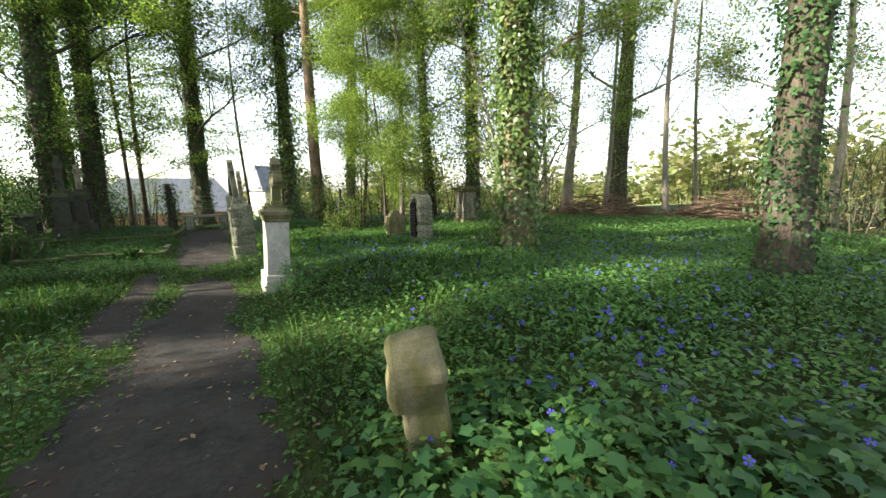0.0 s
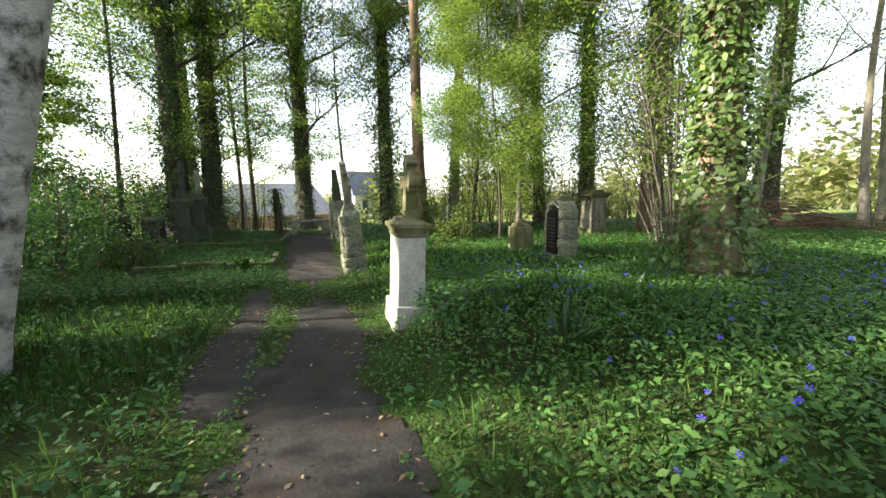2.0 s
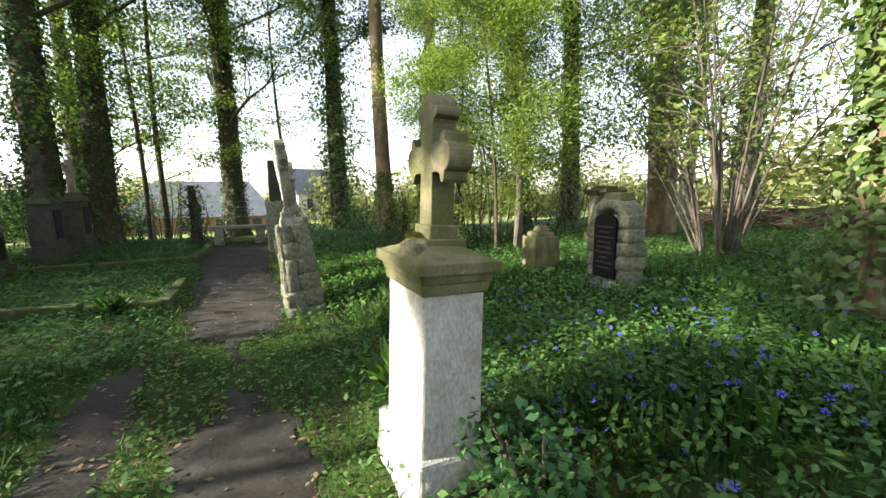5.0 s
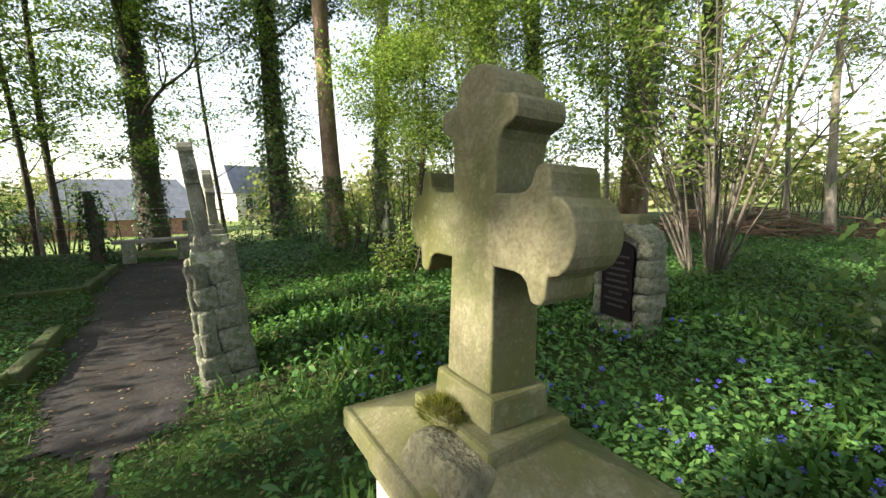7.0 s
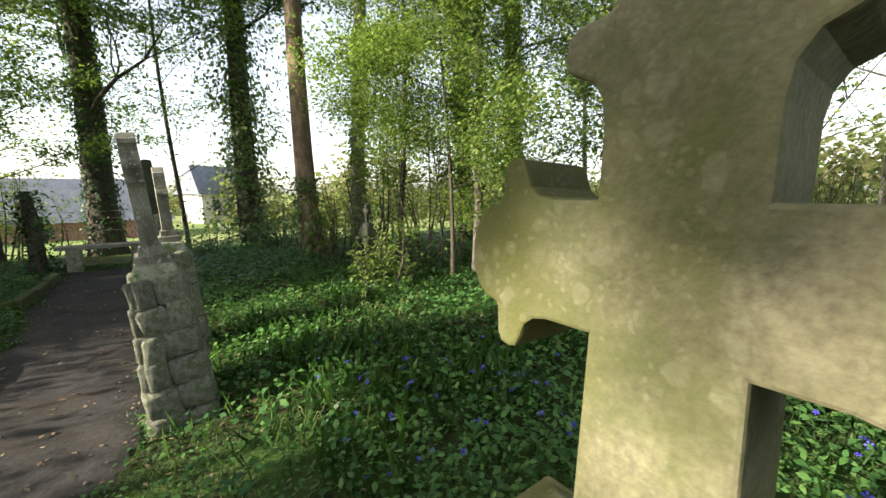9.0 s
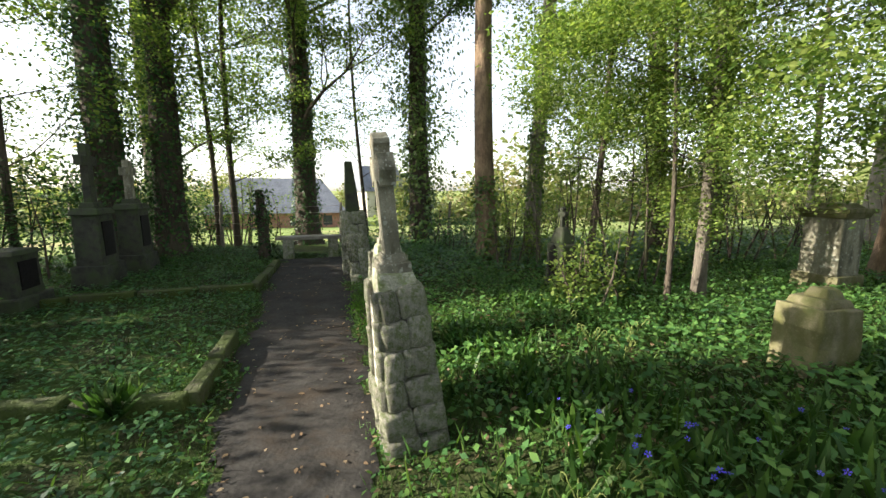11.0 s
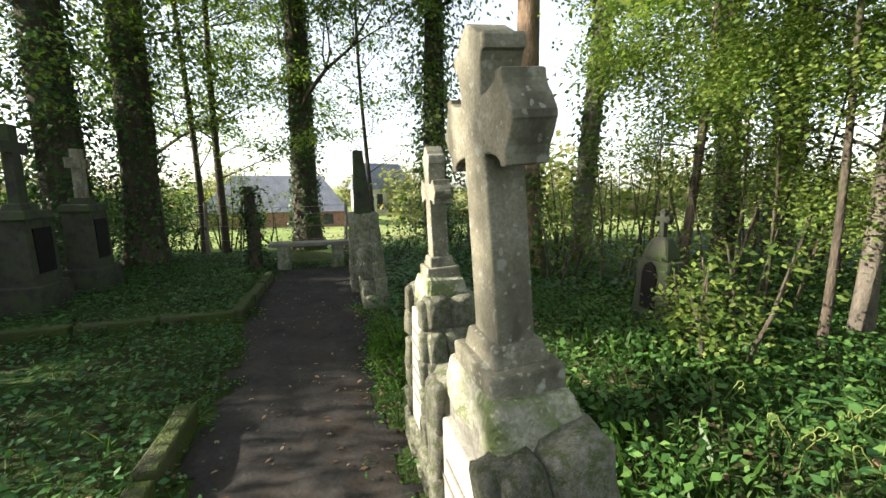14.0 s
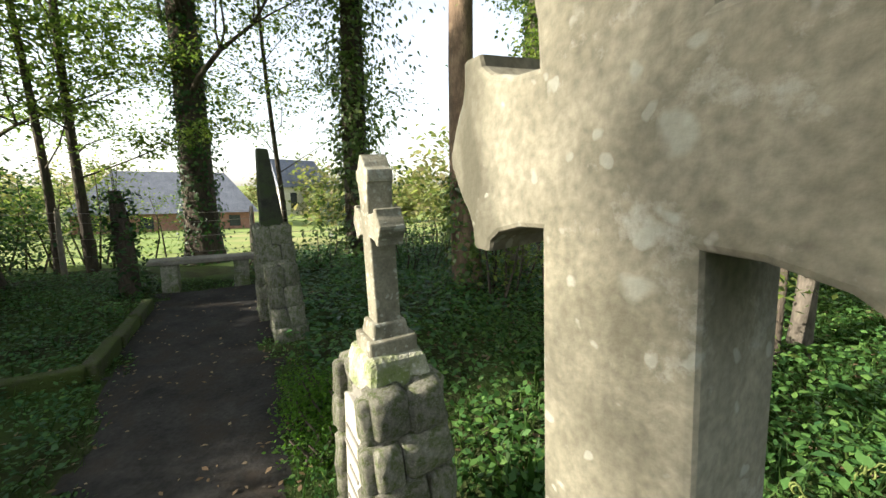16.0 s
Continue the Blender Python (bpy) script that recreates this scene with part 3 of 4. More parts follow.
def plaque_stone(x, y):
    g = gz(x, y) - 0.05
    t = thing("plaque_gravestone", x, y, g, "rockwork gravestone with an arched black inscription plate", "gravestone", ROT - 4)
    rock = random.Random(5)
    bm = bmesh.new()
    box(bm, -0.1, 0.14, -0.21, 0.21, 0, 0.85, 0.95, 0.01)
    part("core", wear(bm, 0.01, 6, 2), M_MORTAR, t)
    for i in range(6):
        for sgn in (-1, 1):
            part("stone", rock.choice(STONES), None, t, m=pose(0, sgn * 0.205, 0.09 + i * 0.14, rock.uniform(-6, 6), 0, rock.uniform(-7, 7)) @ Matrix.Diagonal((0.29, rock.uniform(0.1, 0.14), 0.148, 1)))
    for i in range(5):
        a = math.pi * (i + 0.5) / 5
        part("stone", rock.choice(STONES), None, t, m=pose(0, 0.19 * math.cos(a), 0.84 + 0.11 * math.sin(a), math.degrees(a) - 90, 0, 0) @ Matrix.Diagonal((0.28, 0.14, 0.11, 1)))
    part("stone", STONES[2], None, t, m=pose(0, 0, 0.08) @ Matrix.Diagonal((0.3, 0.36, 0.2, 1)))
    bm = bmesh.new()
    box(bm, -0.09, 0.12, -0.12, 0.12, 0.96, 1.07, 0.9, 0.015)
    part("cap", wear(bm, 0.01, 9, 1), M_STONE, t)
    bm = bmesh.new()
    pts = [(-0.145, 0.2), (0.145, 0.2), (0.145, 0.78)] + [(0.145 * math.cos(a), 0.78 + 0.08 * math.sin(a)) for a in np.linspace(0.3, 2.84, 9)] + [(-0.145, 0.78)]
    bm = extrude_outline(pts, 0.03, 0.003)
    plate = part("plate", bm, M_PLAQUE, t, "black granite plate with faint lettering", pose(-0.145, 0, 0))
    for i in range(9):
        bm = bmesh.new()
        w = (0.11, 0.07, 0.12, 0.09, 0.1, 0.12, 0.06, 0.11, 0.08)[i]
        box(bm, -0.0195, -0.014, -w, w, 0.72 - i * 0.053, 0.737 - i * 0.053)
        part("inscription_line", bm, M_LETTER, plate)


plaque_stone(-0.42, 7.35)


def block_stone(x, y):
    t = thing("block_gravestone", x, y, gz(x, y) - 0.05, "short sandstone grave block with a broken mossy top", "gravestone", ROT - 8)
    bm = bmesh.new()
    box(bm, -0.18, 0.18, -0.17, 0.17, 0, 0.56, 0.98, 0.015)
    box(bm, -0.15, 0.15, -0.14, 0.14, 0.55, 0.62, 0.85, 0.02)
    part("block", wear(bm, 0.025, 6, 3), M_STONE, t)
    bm = bmesh.new()
    box(bm, -0.09, 0.09, -0.11, 0.05, 0.61, 0.69, 0.7, 0.015)
    part("stub", wear(bm, 0.02, 11, 2), M_STONE, t)


block_stone(-1.05, 8.3)


def column_stone(x, y):
    t = thing("column_gravestone", x, y, gz(x, y) - 0.1, "pale square stone pedestal with a projecting moulded cap", "gravestone", ROT)
    bm = bmesh.new()
    box(bm, -0.26, 0.26, -0.26, 0.26, 0, 0.34, 0.96, 0.015)
    part("plinth", wear(bm, 0.01, 5, 2), M_STONE, t)
    bm = bmesh.new()
    box(bm, -0.21, 0.21, -0.21, 0.21, 0.32, 1.05, 0.96, 0.012)
    part("shaft", wear(bm, 0.006, 6, 2), M_GREY, t)
    bm = bmesh.new()
    box(bm, -0.23, 0.23, -0.23, 0.23, 1.04, 1.1, 1.1, 0.01)
    box(bm, -0.28, 0.28, -0.28, 0.28, 1.1, 1.16, 1.0, 0.01)
    box(bm, -0.2, 0.2, -0.2, 0.2, 1.155, 1.22, 0.7, 0.01)
    part("cap", wear(bm, 0.006, 8, 1), M_STONE, t)


column_stone(0.55, 10.95)


def niche_stone(x, y):
    t = thing("niche_gravestone", x, y, gz(x, y) - 0.1, "narrow upright gravestone with a dark arched panel in place of a shaded niche and small cross", "gravestone", ROT)
    bm = bmesh.new()
    box(bm, -0.12, 0.12, -0.2, 0.2, 0, 0.75, 0.9, 0.03)
    box(bm, -0.1, 0.1, -0.15, 0.15, 0.74, 0.95, 0.5, 0.03)
    part("slab", wear(bm, 0.02, 6, 2), M_DARKSTONE, t)
    # No hollow is cut: a black panel paints the shade of the niche.
    bm = extrude_outline([(-0.08, 0.3), (0.08, 0.3), (0.08, 0.62), (0.05, 0.7), (0, 0.73), (-0.05, 0.7), (-0.08, 0.62)], 0.03, 0.0)
    part("niche", bm, M_PLAQUE, t, "dark arched panel in place of a shaded niche", pose(-0.108, 0, 0))
    part("cross", extrude_outline(cross_outline(0.26, 0.08, 0.025, 0.17, 0.015, 1.1), 0.05), M_DARKSTONE, t, m=pose(0, 0, 0.94))


niche_stone(-2.75, 10.1)


def small_stone(x, y):
    t = thing("small_headstone", x, y, gz(x, y) - 0.06, "small weathered headstone with a rounded top among ivy", "gravestone", ROT - 22, ry=-6)
    bm = bmesh.new()
    box(bm, -0.08, 0.12, -0.14, 0.14, 0, 0.36, 0.98, 0.015)
    part("foot_block", wear(bm, 0.025, 6, 3), M_STONE, t)
    pts = [(-0.15, 0.33), (0.15, 0.33), (0.18, 0.46)] + [(0.18 * math.cos(a), 0.48 + 0.13 * math.sin(a)) for a in np.linspace(0.1, 3.04, 11)] + [(-0.18, 0.46)]
    bm = extrude_outline(pts, 0.24, 0.025)
    bmesh.ops.triangulate(bm, faces=[f for f in bm.faces if len(f.verts) > 4])
    part("head", wear(bm, 0.035, 6, 2), M_STONE, t)


small_stone(0.08, 1.56)


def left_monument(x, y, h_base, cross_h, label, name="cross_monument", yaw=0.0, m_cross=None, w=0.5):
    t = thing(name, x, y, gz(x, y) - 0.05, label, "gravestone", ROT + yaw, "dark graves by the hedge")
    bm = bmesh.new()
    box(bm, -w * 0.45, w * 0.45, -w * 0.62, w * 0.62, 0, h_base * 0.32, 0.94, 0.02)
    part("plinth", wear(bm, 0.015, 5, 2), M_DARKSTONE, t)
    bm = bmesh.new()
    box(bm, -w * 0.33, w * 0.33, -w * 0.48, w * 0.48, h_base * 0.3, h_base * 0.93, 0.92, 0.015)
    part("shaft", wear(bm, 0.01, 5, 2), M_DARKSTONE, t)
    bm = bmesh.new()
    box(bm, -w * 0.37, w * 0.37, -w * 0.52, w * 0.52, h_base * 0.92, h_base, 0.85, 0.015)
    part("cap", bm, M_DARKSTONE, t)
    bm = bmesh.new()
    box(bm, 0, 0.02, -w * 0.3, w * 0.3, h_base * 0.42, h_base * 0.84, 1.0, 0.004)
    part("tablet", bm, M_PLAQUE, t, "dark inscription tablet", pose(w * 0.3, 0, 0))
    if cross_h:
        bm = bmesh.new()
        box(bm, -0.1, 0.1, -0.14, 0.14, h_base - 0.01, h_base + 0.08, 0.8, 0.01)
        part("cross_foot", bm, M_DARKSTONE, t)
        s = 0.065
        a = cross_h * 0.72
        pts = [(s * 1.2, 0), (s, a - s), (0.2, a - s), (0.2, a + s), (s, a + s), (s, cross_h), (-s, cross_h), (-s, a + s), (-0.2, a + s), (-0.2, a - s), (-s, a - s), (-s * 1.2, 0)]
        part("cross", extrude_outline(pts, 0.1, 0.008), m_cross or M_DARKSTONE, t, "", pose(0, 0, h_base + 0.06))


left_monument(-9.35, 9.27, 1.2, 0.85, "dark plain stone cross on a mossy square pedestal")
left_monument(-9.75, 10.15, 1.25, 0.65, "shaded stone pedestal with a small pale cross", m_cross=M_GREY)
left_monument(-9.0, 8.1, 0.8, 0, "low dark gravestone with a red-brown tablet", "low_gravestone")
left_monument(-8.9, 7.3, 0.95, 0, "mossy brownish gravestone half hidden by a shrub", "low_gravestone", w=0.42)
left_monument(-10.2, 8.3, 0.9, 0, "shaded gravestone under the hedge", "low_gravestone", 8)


# ---- kerbs, bench, fence ----
def kerb(points, label):
    t = thing("grave_kerb", points[0][0], points[0][1], 0, label, "kerb", 0, "mossy grave kerbs", "")
    ox, oy = points[0]
    r = random.Random(len(points))
    for (x0, y0), (x1, y1) in zip(points[:-1], points[1:]):
        n = max(1, round(math.hypot(x1 - x0, y1 - y0) / 0.75))
        for i in range(n):
            a, b = i / n, (i + 1) / n
            cx, cy = x0 + (x1 - x0) * (a + b) / 2, y0 + (y1 - y0) * (a + b) / 2
            l = math.hypot(x1 - x0, y1 - y0) / n
            bm = bmesh.new()
            box(bm, -l / 2 + 0.006, l / 2 - 0.006, -0.06, 0.06, -0.06, 0.13 + r.uniform(-0.015, 0.015), 0.97, 0.015)
            part("kerbstone", wear(bm, 0.012, 6, 2), M_KERB, t, m=pose(cx - ox, cy - oy, gz(cx, cy), 0, r.uniform(-1.5, 1.5), math.degrees(math.atan2(y1 - y0, x1 - x0)) + r.uniform(-1.5, 1.5)))


M_KERB = surface("mossy_kerbstone", (0.045, 0.042, 0.028), (0.1, 0.09, 0.065), 7, 0.95, 0.8, 60, (0.05, 0.07, 0.014), 3.0, 0.4)
kerb([(-7.2, 6.1), (-5.25, 6.95), (-5.9, 8.05)], "mossy low stone kerb around an overgrown grave")
kerb([(-9.2, 8.0), (-6.98, 9.64), (-8.0, 11.5)], "moss-covered stone kerb edging the path")


def bench(x, y):
    t = thing("stone_bench", x, y, gz(x, y), "simple grey bench slab on two stone blocks under a tree", "bench", ROT)
    bm = bmesh.new()
    box(bm, -0.72, 0.72, -0.17, 0.17, 0.42, 0.485, 1.0, 0.012)
    part("seat", wear(bm, 0.008, 5, 2), M_WOOD, t)
    for sgn in (-1, 1):
        bm = bmesh.new()
        box(bm, sgn * 0.47 - 0.11, sgn * 0.47 + 0.11, -0.14, 0.14, -0.03, 0.425, 0.95, 0.015)
        part("leg", wear(bm, 0.01, 6, 2), M_ROCK, t)


bench(-7.95, 12.6)


def wire_fence():
    t = thing("wire_fence", -9.2, 13.4, 0, "sagging rusty wire fence on rough posts behind the bench", "fence")
    ends = [(-16, 9.8), (-13.2, 11.4), (-10.6, 12.9), (-8.2, 14.4), (-5.6, 15.9), (-2.6, 17.6)]
    for x, y in ends:
        v, f = [], []
        tube(v, f, [(0, 0, -0.1), (0.01, 0, 0.6), (0.03, 0.01, 1.15)], [0.045, 0.042, 0.035], 7, 0.1, x)
        part("post", mesh_of("post", v, f, M_GREYBARK, True), None, t, m=pose(x + 9.2, y - 13.4, gz(x, y)))
    for (x0, y0), (x1, y1) in zip(ends[:-1], ends[1:]):
        for h in (0.35, 0.65, 0.92, 1.08):
            v, f = [], []
            p = []
            for i in range(7):
                a = i / 6
                x, y = x0 + (x1 - x0) * a, y0 + (y1 - y0) * a
                p.append((x + 9.2, y - 13.4, gz(x0, y0) * (1 - a) + gz(x1, y1) * a + h - 0.05 * math.sin(math.pi * a)))
            tube(v, f, p, [0.004] * 7, 4)
            part("wire", mesh_of("wire", v, f, M_WIRE), None, t)


wire_fence()


# ---- buildings beyond the meadow ----
def house(name, x, y, z, rot, w, l, eave, ridge, hip, label, m_wall, windows):
    """A house seen over the meadow: its long side is local y; hip: how far the ridge stops short of the ends."""
    t = thing(name, x, y, z, label, "house", rot)
    bm = bmesh.new()
    box(bm, -w / 2, w / 2, -l / 2, l / 2, -1.5, eave)
    part("wall", bm, m_wall, t)
    bm = bmesh.new()
    o, th = 0.45, 0.18
    vs = [bm.verts.new(p) for p in [(-w / 2 - o, -l / 2 - o, eave - 0.1), (w / 2 + o, -l / 2 - o, eave - 0.1), (w / 2 + o, l / 2 + o, eave - 0.1), (-w / 2 - o, l / 2 + o, eave - 0.1),
                                    (0, -l / 2 + hip, ridge), (0, l / 2 - hip, ridge)]]
    for q in ((0, 1, 4), (1, 2, 5, 4), (2, 3, 5), (3, 0, 4, 5), (3, 2, 1, 0)):
        bm.faces.new([vs[k] for k in q])
    part("roof", bm, M_ROOF, t)
    for side in (-1, 1):
        for i in range(windows):
            bm = bmesh.new()
            yy = -l / 2 + l * (i + 0.5) / windows
            box(bm, side * w / 2 - 0.06, side * w / 2 + 0.06, yy - 0.45, yy + 0.45, eave * 0.35, eave * 0.82)
            part("window", bm, M_GLASS, t)


house("farmhouse", -31, 42.6, -2.9, -59, 8.0, 13, 2.1, 5.6, 2.2, "low brick farmhouse with a grey hipped roof beyond the meadow", M_BRICK, 4)
house("house", -28.5, 63.5, -3.2, -40, 6.5, 7, 4.5, 8.3, 0.2, "pale plastered house far behind the meadow", M_PLASTER, 2)


# ---- trees and shrubs ----
def limb(verts, faces, start, direction, length, r0, r, tips, depth, droop=0.0, sides=6):
    """A branching limb; the ends of its twigs go into tips."""
    p, d = Vector(start), Vector(direction).normalized()
    pts, rad = [p.copy()], [r0]
    n = 4
    for i in range(n):
        d = (d + Vector((r.uniform(-0.25, 0.25), r.uniform(-0.25, 0.25), r.uniform(-0.12, 0.16) - droop))).normalized()
        p = p + d * length / n
        pts.append(p.copy())
        rad.append(r0 * (1 - 0.75 * (i + 1) / n))
        if depth > 0 and i >= 1:
            for _ in range(2 if depth > 1 else 1):
                q = (d + Vector((r.uniform(-1, 1), r.uniform(-1, 1), r.uniform(-0.35, 0.5)))).normalized()
                limb(verts, faces, p, q, length * r.uniform(0.4, 0.6), rad[-1] * 0.65, r, tips, depth - 1, droop, 4)
        if depth <= 1 or i >= 2:
            tips.append(p.copy())
    tube(verts, faces, pts, rad, sides)


def crown_leaves(tips, per, spread, flat, size, material, name="crown", up=0.3):
    if size < 0.2:
        per, size = int(per * 1.15), size * 0.8
    t = np.array([tuple(p) for p in tips])
    base = np.repeat(t, per, axis=0)
    off = rng.normal(size=base.shape) * spread
    off[:, 2] *= flat
    pos = base + off
    return scatter_mesh(name, SPRAY, pos, random_turns(len(pos), up), rng.uniform(0.6, 1.3, len(pos)) * size, material)


def tree(x, y, height, r0, label, bark, lean=(0, 0), limbs=9, limb_from=0.35, limb_len=3.0, leaf=M_SPRING, per=24, spread=0.27, size=0.11,
         ivy=None, ivy_n=0, ivy_r=0.18, ivy_size=0.09, ivy_mat=None, seed=1, depth=2, flat=0.45, droop=0.0, name="tree", flare=1.5, rise=0.45, thin=0.24):
    r = random.Random(seed)
    z = gz(x, y)
    t = thing(name, x, y, z - 0.1, label, "tree")
    n = 12
    pts, rad = [], []
    for i in range(n + 1):
        a = i / n
        h = height * a
        pts.append(Vector((lean[0] * h + 0.08 * math.sin(a * 5 + seed), lean[1] * h + 0.08 * math.sin(a * 4 + seed * 2), h)) - Vector((0.08 * math.sin(seed), 0.08 * math.sin(seed * 2), 0)))
        rad.append(r0 * (1 - 0.72 * a) * (1 + (flare - 1) * math.exp(-h / 0.35)))
    extra = [pts[0].lerp(pts[1], q) for q in (0.12, 0.3, 0.6)]
    rex = [r0 * (1 - 0.06 * q) * (1 + (flare - 1) * math.exp(-height / n * q / 0.35)) for q in (0.12, 0.3, 0.6)]
    pts, rad = [pts[0]] + extra + pts[1:], [rad[0]] + rex + rad[1:]
    v, f = [], []
    tube(v, f, pts, rad, 14, 0.06, seed)
    part("trunk", mesh_of("trunk", v, f, bark, True), None, t)

    def at(h):
        k = max(0, min(n - 1, int(h / height * n))) + 3
        return (pts[3 + 0] if h < height / n * 0.6 else pts[k].lerp(pts[min(k + 1, len(pts) - 1)], h / height * n - int(h / height * n))), r0 * (1 - 0.72 * h / height)
    tips = []
    for i in range(limbs):
        v, f = [], []
        h = height * (limb_from + (0.97 - limb_from) * (i + r.random() * 0.6) / limbs)
        a = i * 2.4 + r.uniform(-0.5, 0.5)
        p, rr = at(h)
        limb(v, f, p, (math.cos(a), math.sin(a), rise), limb_len * (1.1 - 0.5 * h / height) * r.uniform(0.7, 1.2), rr * thin, r, tips, depth, droop)
        part("limb", mesh_of("limb", v, f, bark, True), None, t)
    if tips and per:
        part("crown", crown_leaves(tips, per, spread, flat, size, leaf), None, t)
    if ivy:
        hs = ivy[0] + (ivy[1] - ivy[0]) * rng.random(ivy_n) ** 0.9
        ang = rng.uniform(0, 6.283, ivy_n)
        P = np.array([tuple(at(h)[0]) for h in hs])
        P[:, 2] = hs
        clump = 0.6 + 0.55 * np.sin(hs * 3.1 + 2 * np.sin(ang + seed)) * np.sin(ang * 2 + hs * 1.7)
        out = r0 * (1 - 0.72 * hs / height) * (1 + (flare - 1) * np.exp(-hs / 0.35)) + np.abs(rng.normal(size=ivy_n)) * ivy_r * (0.25 + 1.25 * np.clip(clump, 0, 1.3) ** 2)
        P[:, 0] += np.cos(ang) * out
        P[:, 1] += np.sin(ang) * out
        nor = np.stack([np.cos(ang), np.sin(ang), np.full(ivy_n, 0.55)], 1) + rng.normal(size=(ivy_n, 3)) * 0.45
        part("ivy", scatter_mesh("ivy", LEAF if seed == 3 else SPRAY, P, turns(nor, rng.uniform(0, 6.28, ivy_n)), rng.uniform(0.6, 1.3, ivy_n) * ivy_size, ivy_mat or M_IVYLIT), None, t, "glossy climbing ivy")
    return t


BIRCH = (-4.72, 2.85)
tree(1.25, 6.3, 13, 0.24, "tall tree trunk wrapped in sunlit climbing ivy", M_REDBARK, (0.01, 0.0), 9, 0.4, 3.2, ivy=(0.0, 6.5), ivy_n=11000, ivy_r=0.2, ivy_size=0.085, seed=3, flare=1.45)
# ivy_mat=M_DEEP puts the shade on dark trunks into the ivy colour.
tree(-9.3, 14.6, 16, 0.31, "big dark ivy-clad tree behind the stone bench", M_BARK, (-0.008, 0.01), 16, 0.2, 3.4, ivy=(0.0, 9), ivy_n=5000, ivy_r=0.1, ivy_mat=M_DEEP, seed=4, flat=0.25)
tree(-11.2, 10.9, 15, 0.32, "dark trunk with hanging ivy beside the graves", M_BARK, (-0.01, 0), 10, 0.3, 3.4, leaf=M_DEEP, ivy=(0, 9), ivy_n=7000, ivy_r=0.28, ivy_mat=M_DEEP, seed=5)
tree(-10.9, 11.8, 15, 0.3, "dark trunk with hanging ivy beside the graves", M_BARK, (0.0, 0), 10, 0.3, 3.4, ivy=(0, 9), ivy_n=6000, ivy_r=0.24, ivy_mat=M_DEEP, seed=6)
tree(-10.9, 13.1, 9, 0.07, "slender young tree with tiers of fresh leaves", M_BARK, (0.01, 0.0), 20, 0.2, 2.9, per=60, spread=0.28, flat=0.22, size=0.1, seed=7, flare=1.2, depth=1)
tree(-10.7, 13.5, 9.5, 0.085, "slender young tree with tiers of fresh leaves", M_BARK, (0.035, 0.0), 20, 0.18, 2.9, per=60, spread=0.28, flat=0.22, size=0.1, seed=8, flare=1.2, depth=1)
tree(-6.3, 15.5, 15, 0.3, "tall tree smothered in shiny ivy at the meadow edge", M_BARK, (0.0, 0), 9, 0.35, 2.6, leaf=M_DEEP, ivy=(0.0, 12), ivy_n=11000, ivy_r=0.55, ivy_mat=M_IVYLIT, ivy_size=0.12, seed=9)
tree(-3.95, 12.1, 12, 0.19, "leaning tree with peeling reddish bark", M_REDBARK, (-0.03, 0.0), 8, 0.45, 2.4, ivy=(0.0, 1.6), ivy_n=900, seed=10, flare=1.3)
tree(-3.2, 12.9, 13, 0.16, "straight grey tree with a thin cover of ivy", M_GREYBARK, (0.02, 0), 9, 0.4, 2.3, ivy=(0.0, 4.5), ivy_n=1500, ivy_r=0.12, seed=11, flare=1.3)
tree(-1.15, 10.2, 9, 0.07, "thin tree in a curtain of hanging green leaves", M_HAZEL, (-0.03, 0.0), 24, 0.15, 1.6, per=22, spread=0.2, size=0.07, seed=12, droop=0.1, flat=0.8)
tree(-2.35, 10.9, 7.5, 0.05, "slim tree in a curtain of hanging green leaves", M_BARK, (0.02, 0.01), 24, 0.2, 1.1, per=26, spread=0.16, size=0.055, seed=31, droop=0.14, flat=0.9)
tree(-1.55, 9.95, 6.5, 0.03, "slim tree in a curtain of hanging green leaves", M_BARK, (-0.04, 0.0), 24, 0.22, 1.0, per=28, spread=0.15, size=0.05, seed=32, droop=0.14, flat=0.9)
tree(-8.0, 15.6, 9, 0.06, "slender young tree with tiers of fresh leaves", M_BARK, (-0.03, 0.0), 14, 0.2, 2.3, per=40, spread=0.26, flat=0.2, size=0.09, seed=33, flare=1.2, depth=1)
tree(2.05, 12.0, 15, 0.28, "thick tree with reddish shredded bark and ivy above", M_REDBARK, (-0.01, 0), 10, 0.3, 3.2, ivy=(2.0, 9), ivy_n=8000, ivy_r=0.4, ivy_size=0.1, seed=13, flare=1.4)
tree(1.0, 16.0, 15, 0.3, "ivy-clad twin tree behind the pedestals", M_BARK, (0.0, 0), 9, 0.35, 3.0, ivy=(0.0, 9), ivy_n=7000, ivy_r=0.3, seed=14)
tree(-0.6, 14.2, 13, 0.2, "ivy-clad tree at the meadow edge", M_BARK, (-0.03, 0), 10, 0.25, 2.6, ivy=(0.5, 9), ivy_n=8000, ivy_r=0.5, seed=15)
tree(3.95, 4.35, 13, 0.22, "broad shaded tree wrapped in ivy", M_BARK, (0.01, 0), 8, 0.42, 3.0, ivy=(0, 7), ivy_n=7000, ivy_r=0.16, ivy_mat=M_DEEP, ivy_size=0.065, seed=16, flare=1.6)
tree(8.0, 19.0, 15, 0.45, "ivy-covered tree across the clearing", M_BARK, (0.0, 0), 10, 0.3, 3.6, ivy=(0, 9), ivy_n=6000, ivy_r=0.4, seed=17)
tree(5.2, 17.5, 13, 0.22, "tree with hazy young leaves", M_GREYBARK, (0.03, 0), 10, 0.25, 3.0, per=22, seed=18)
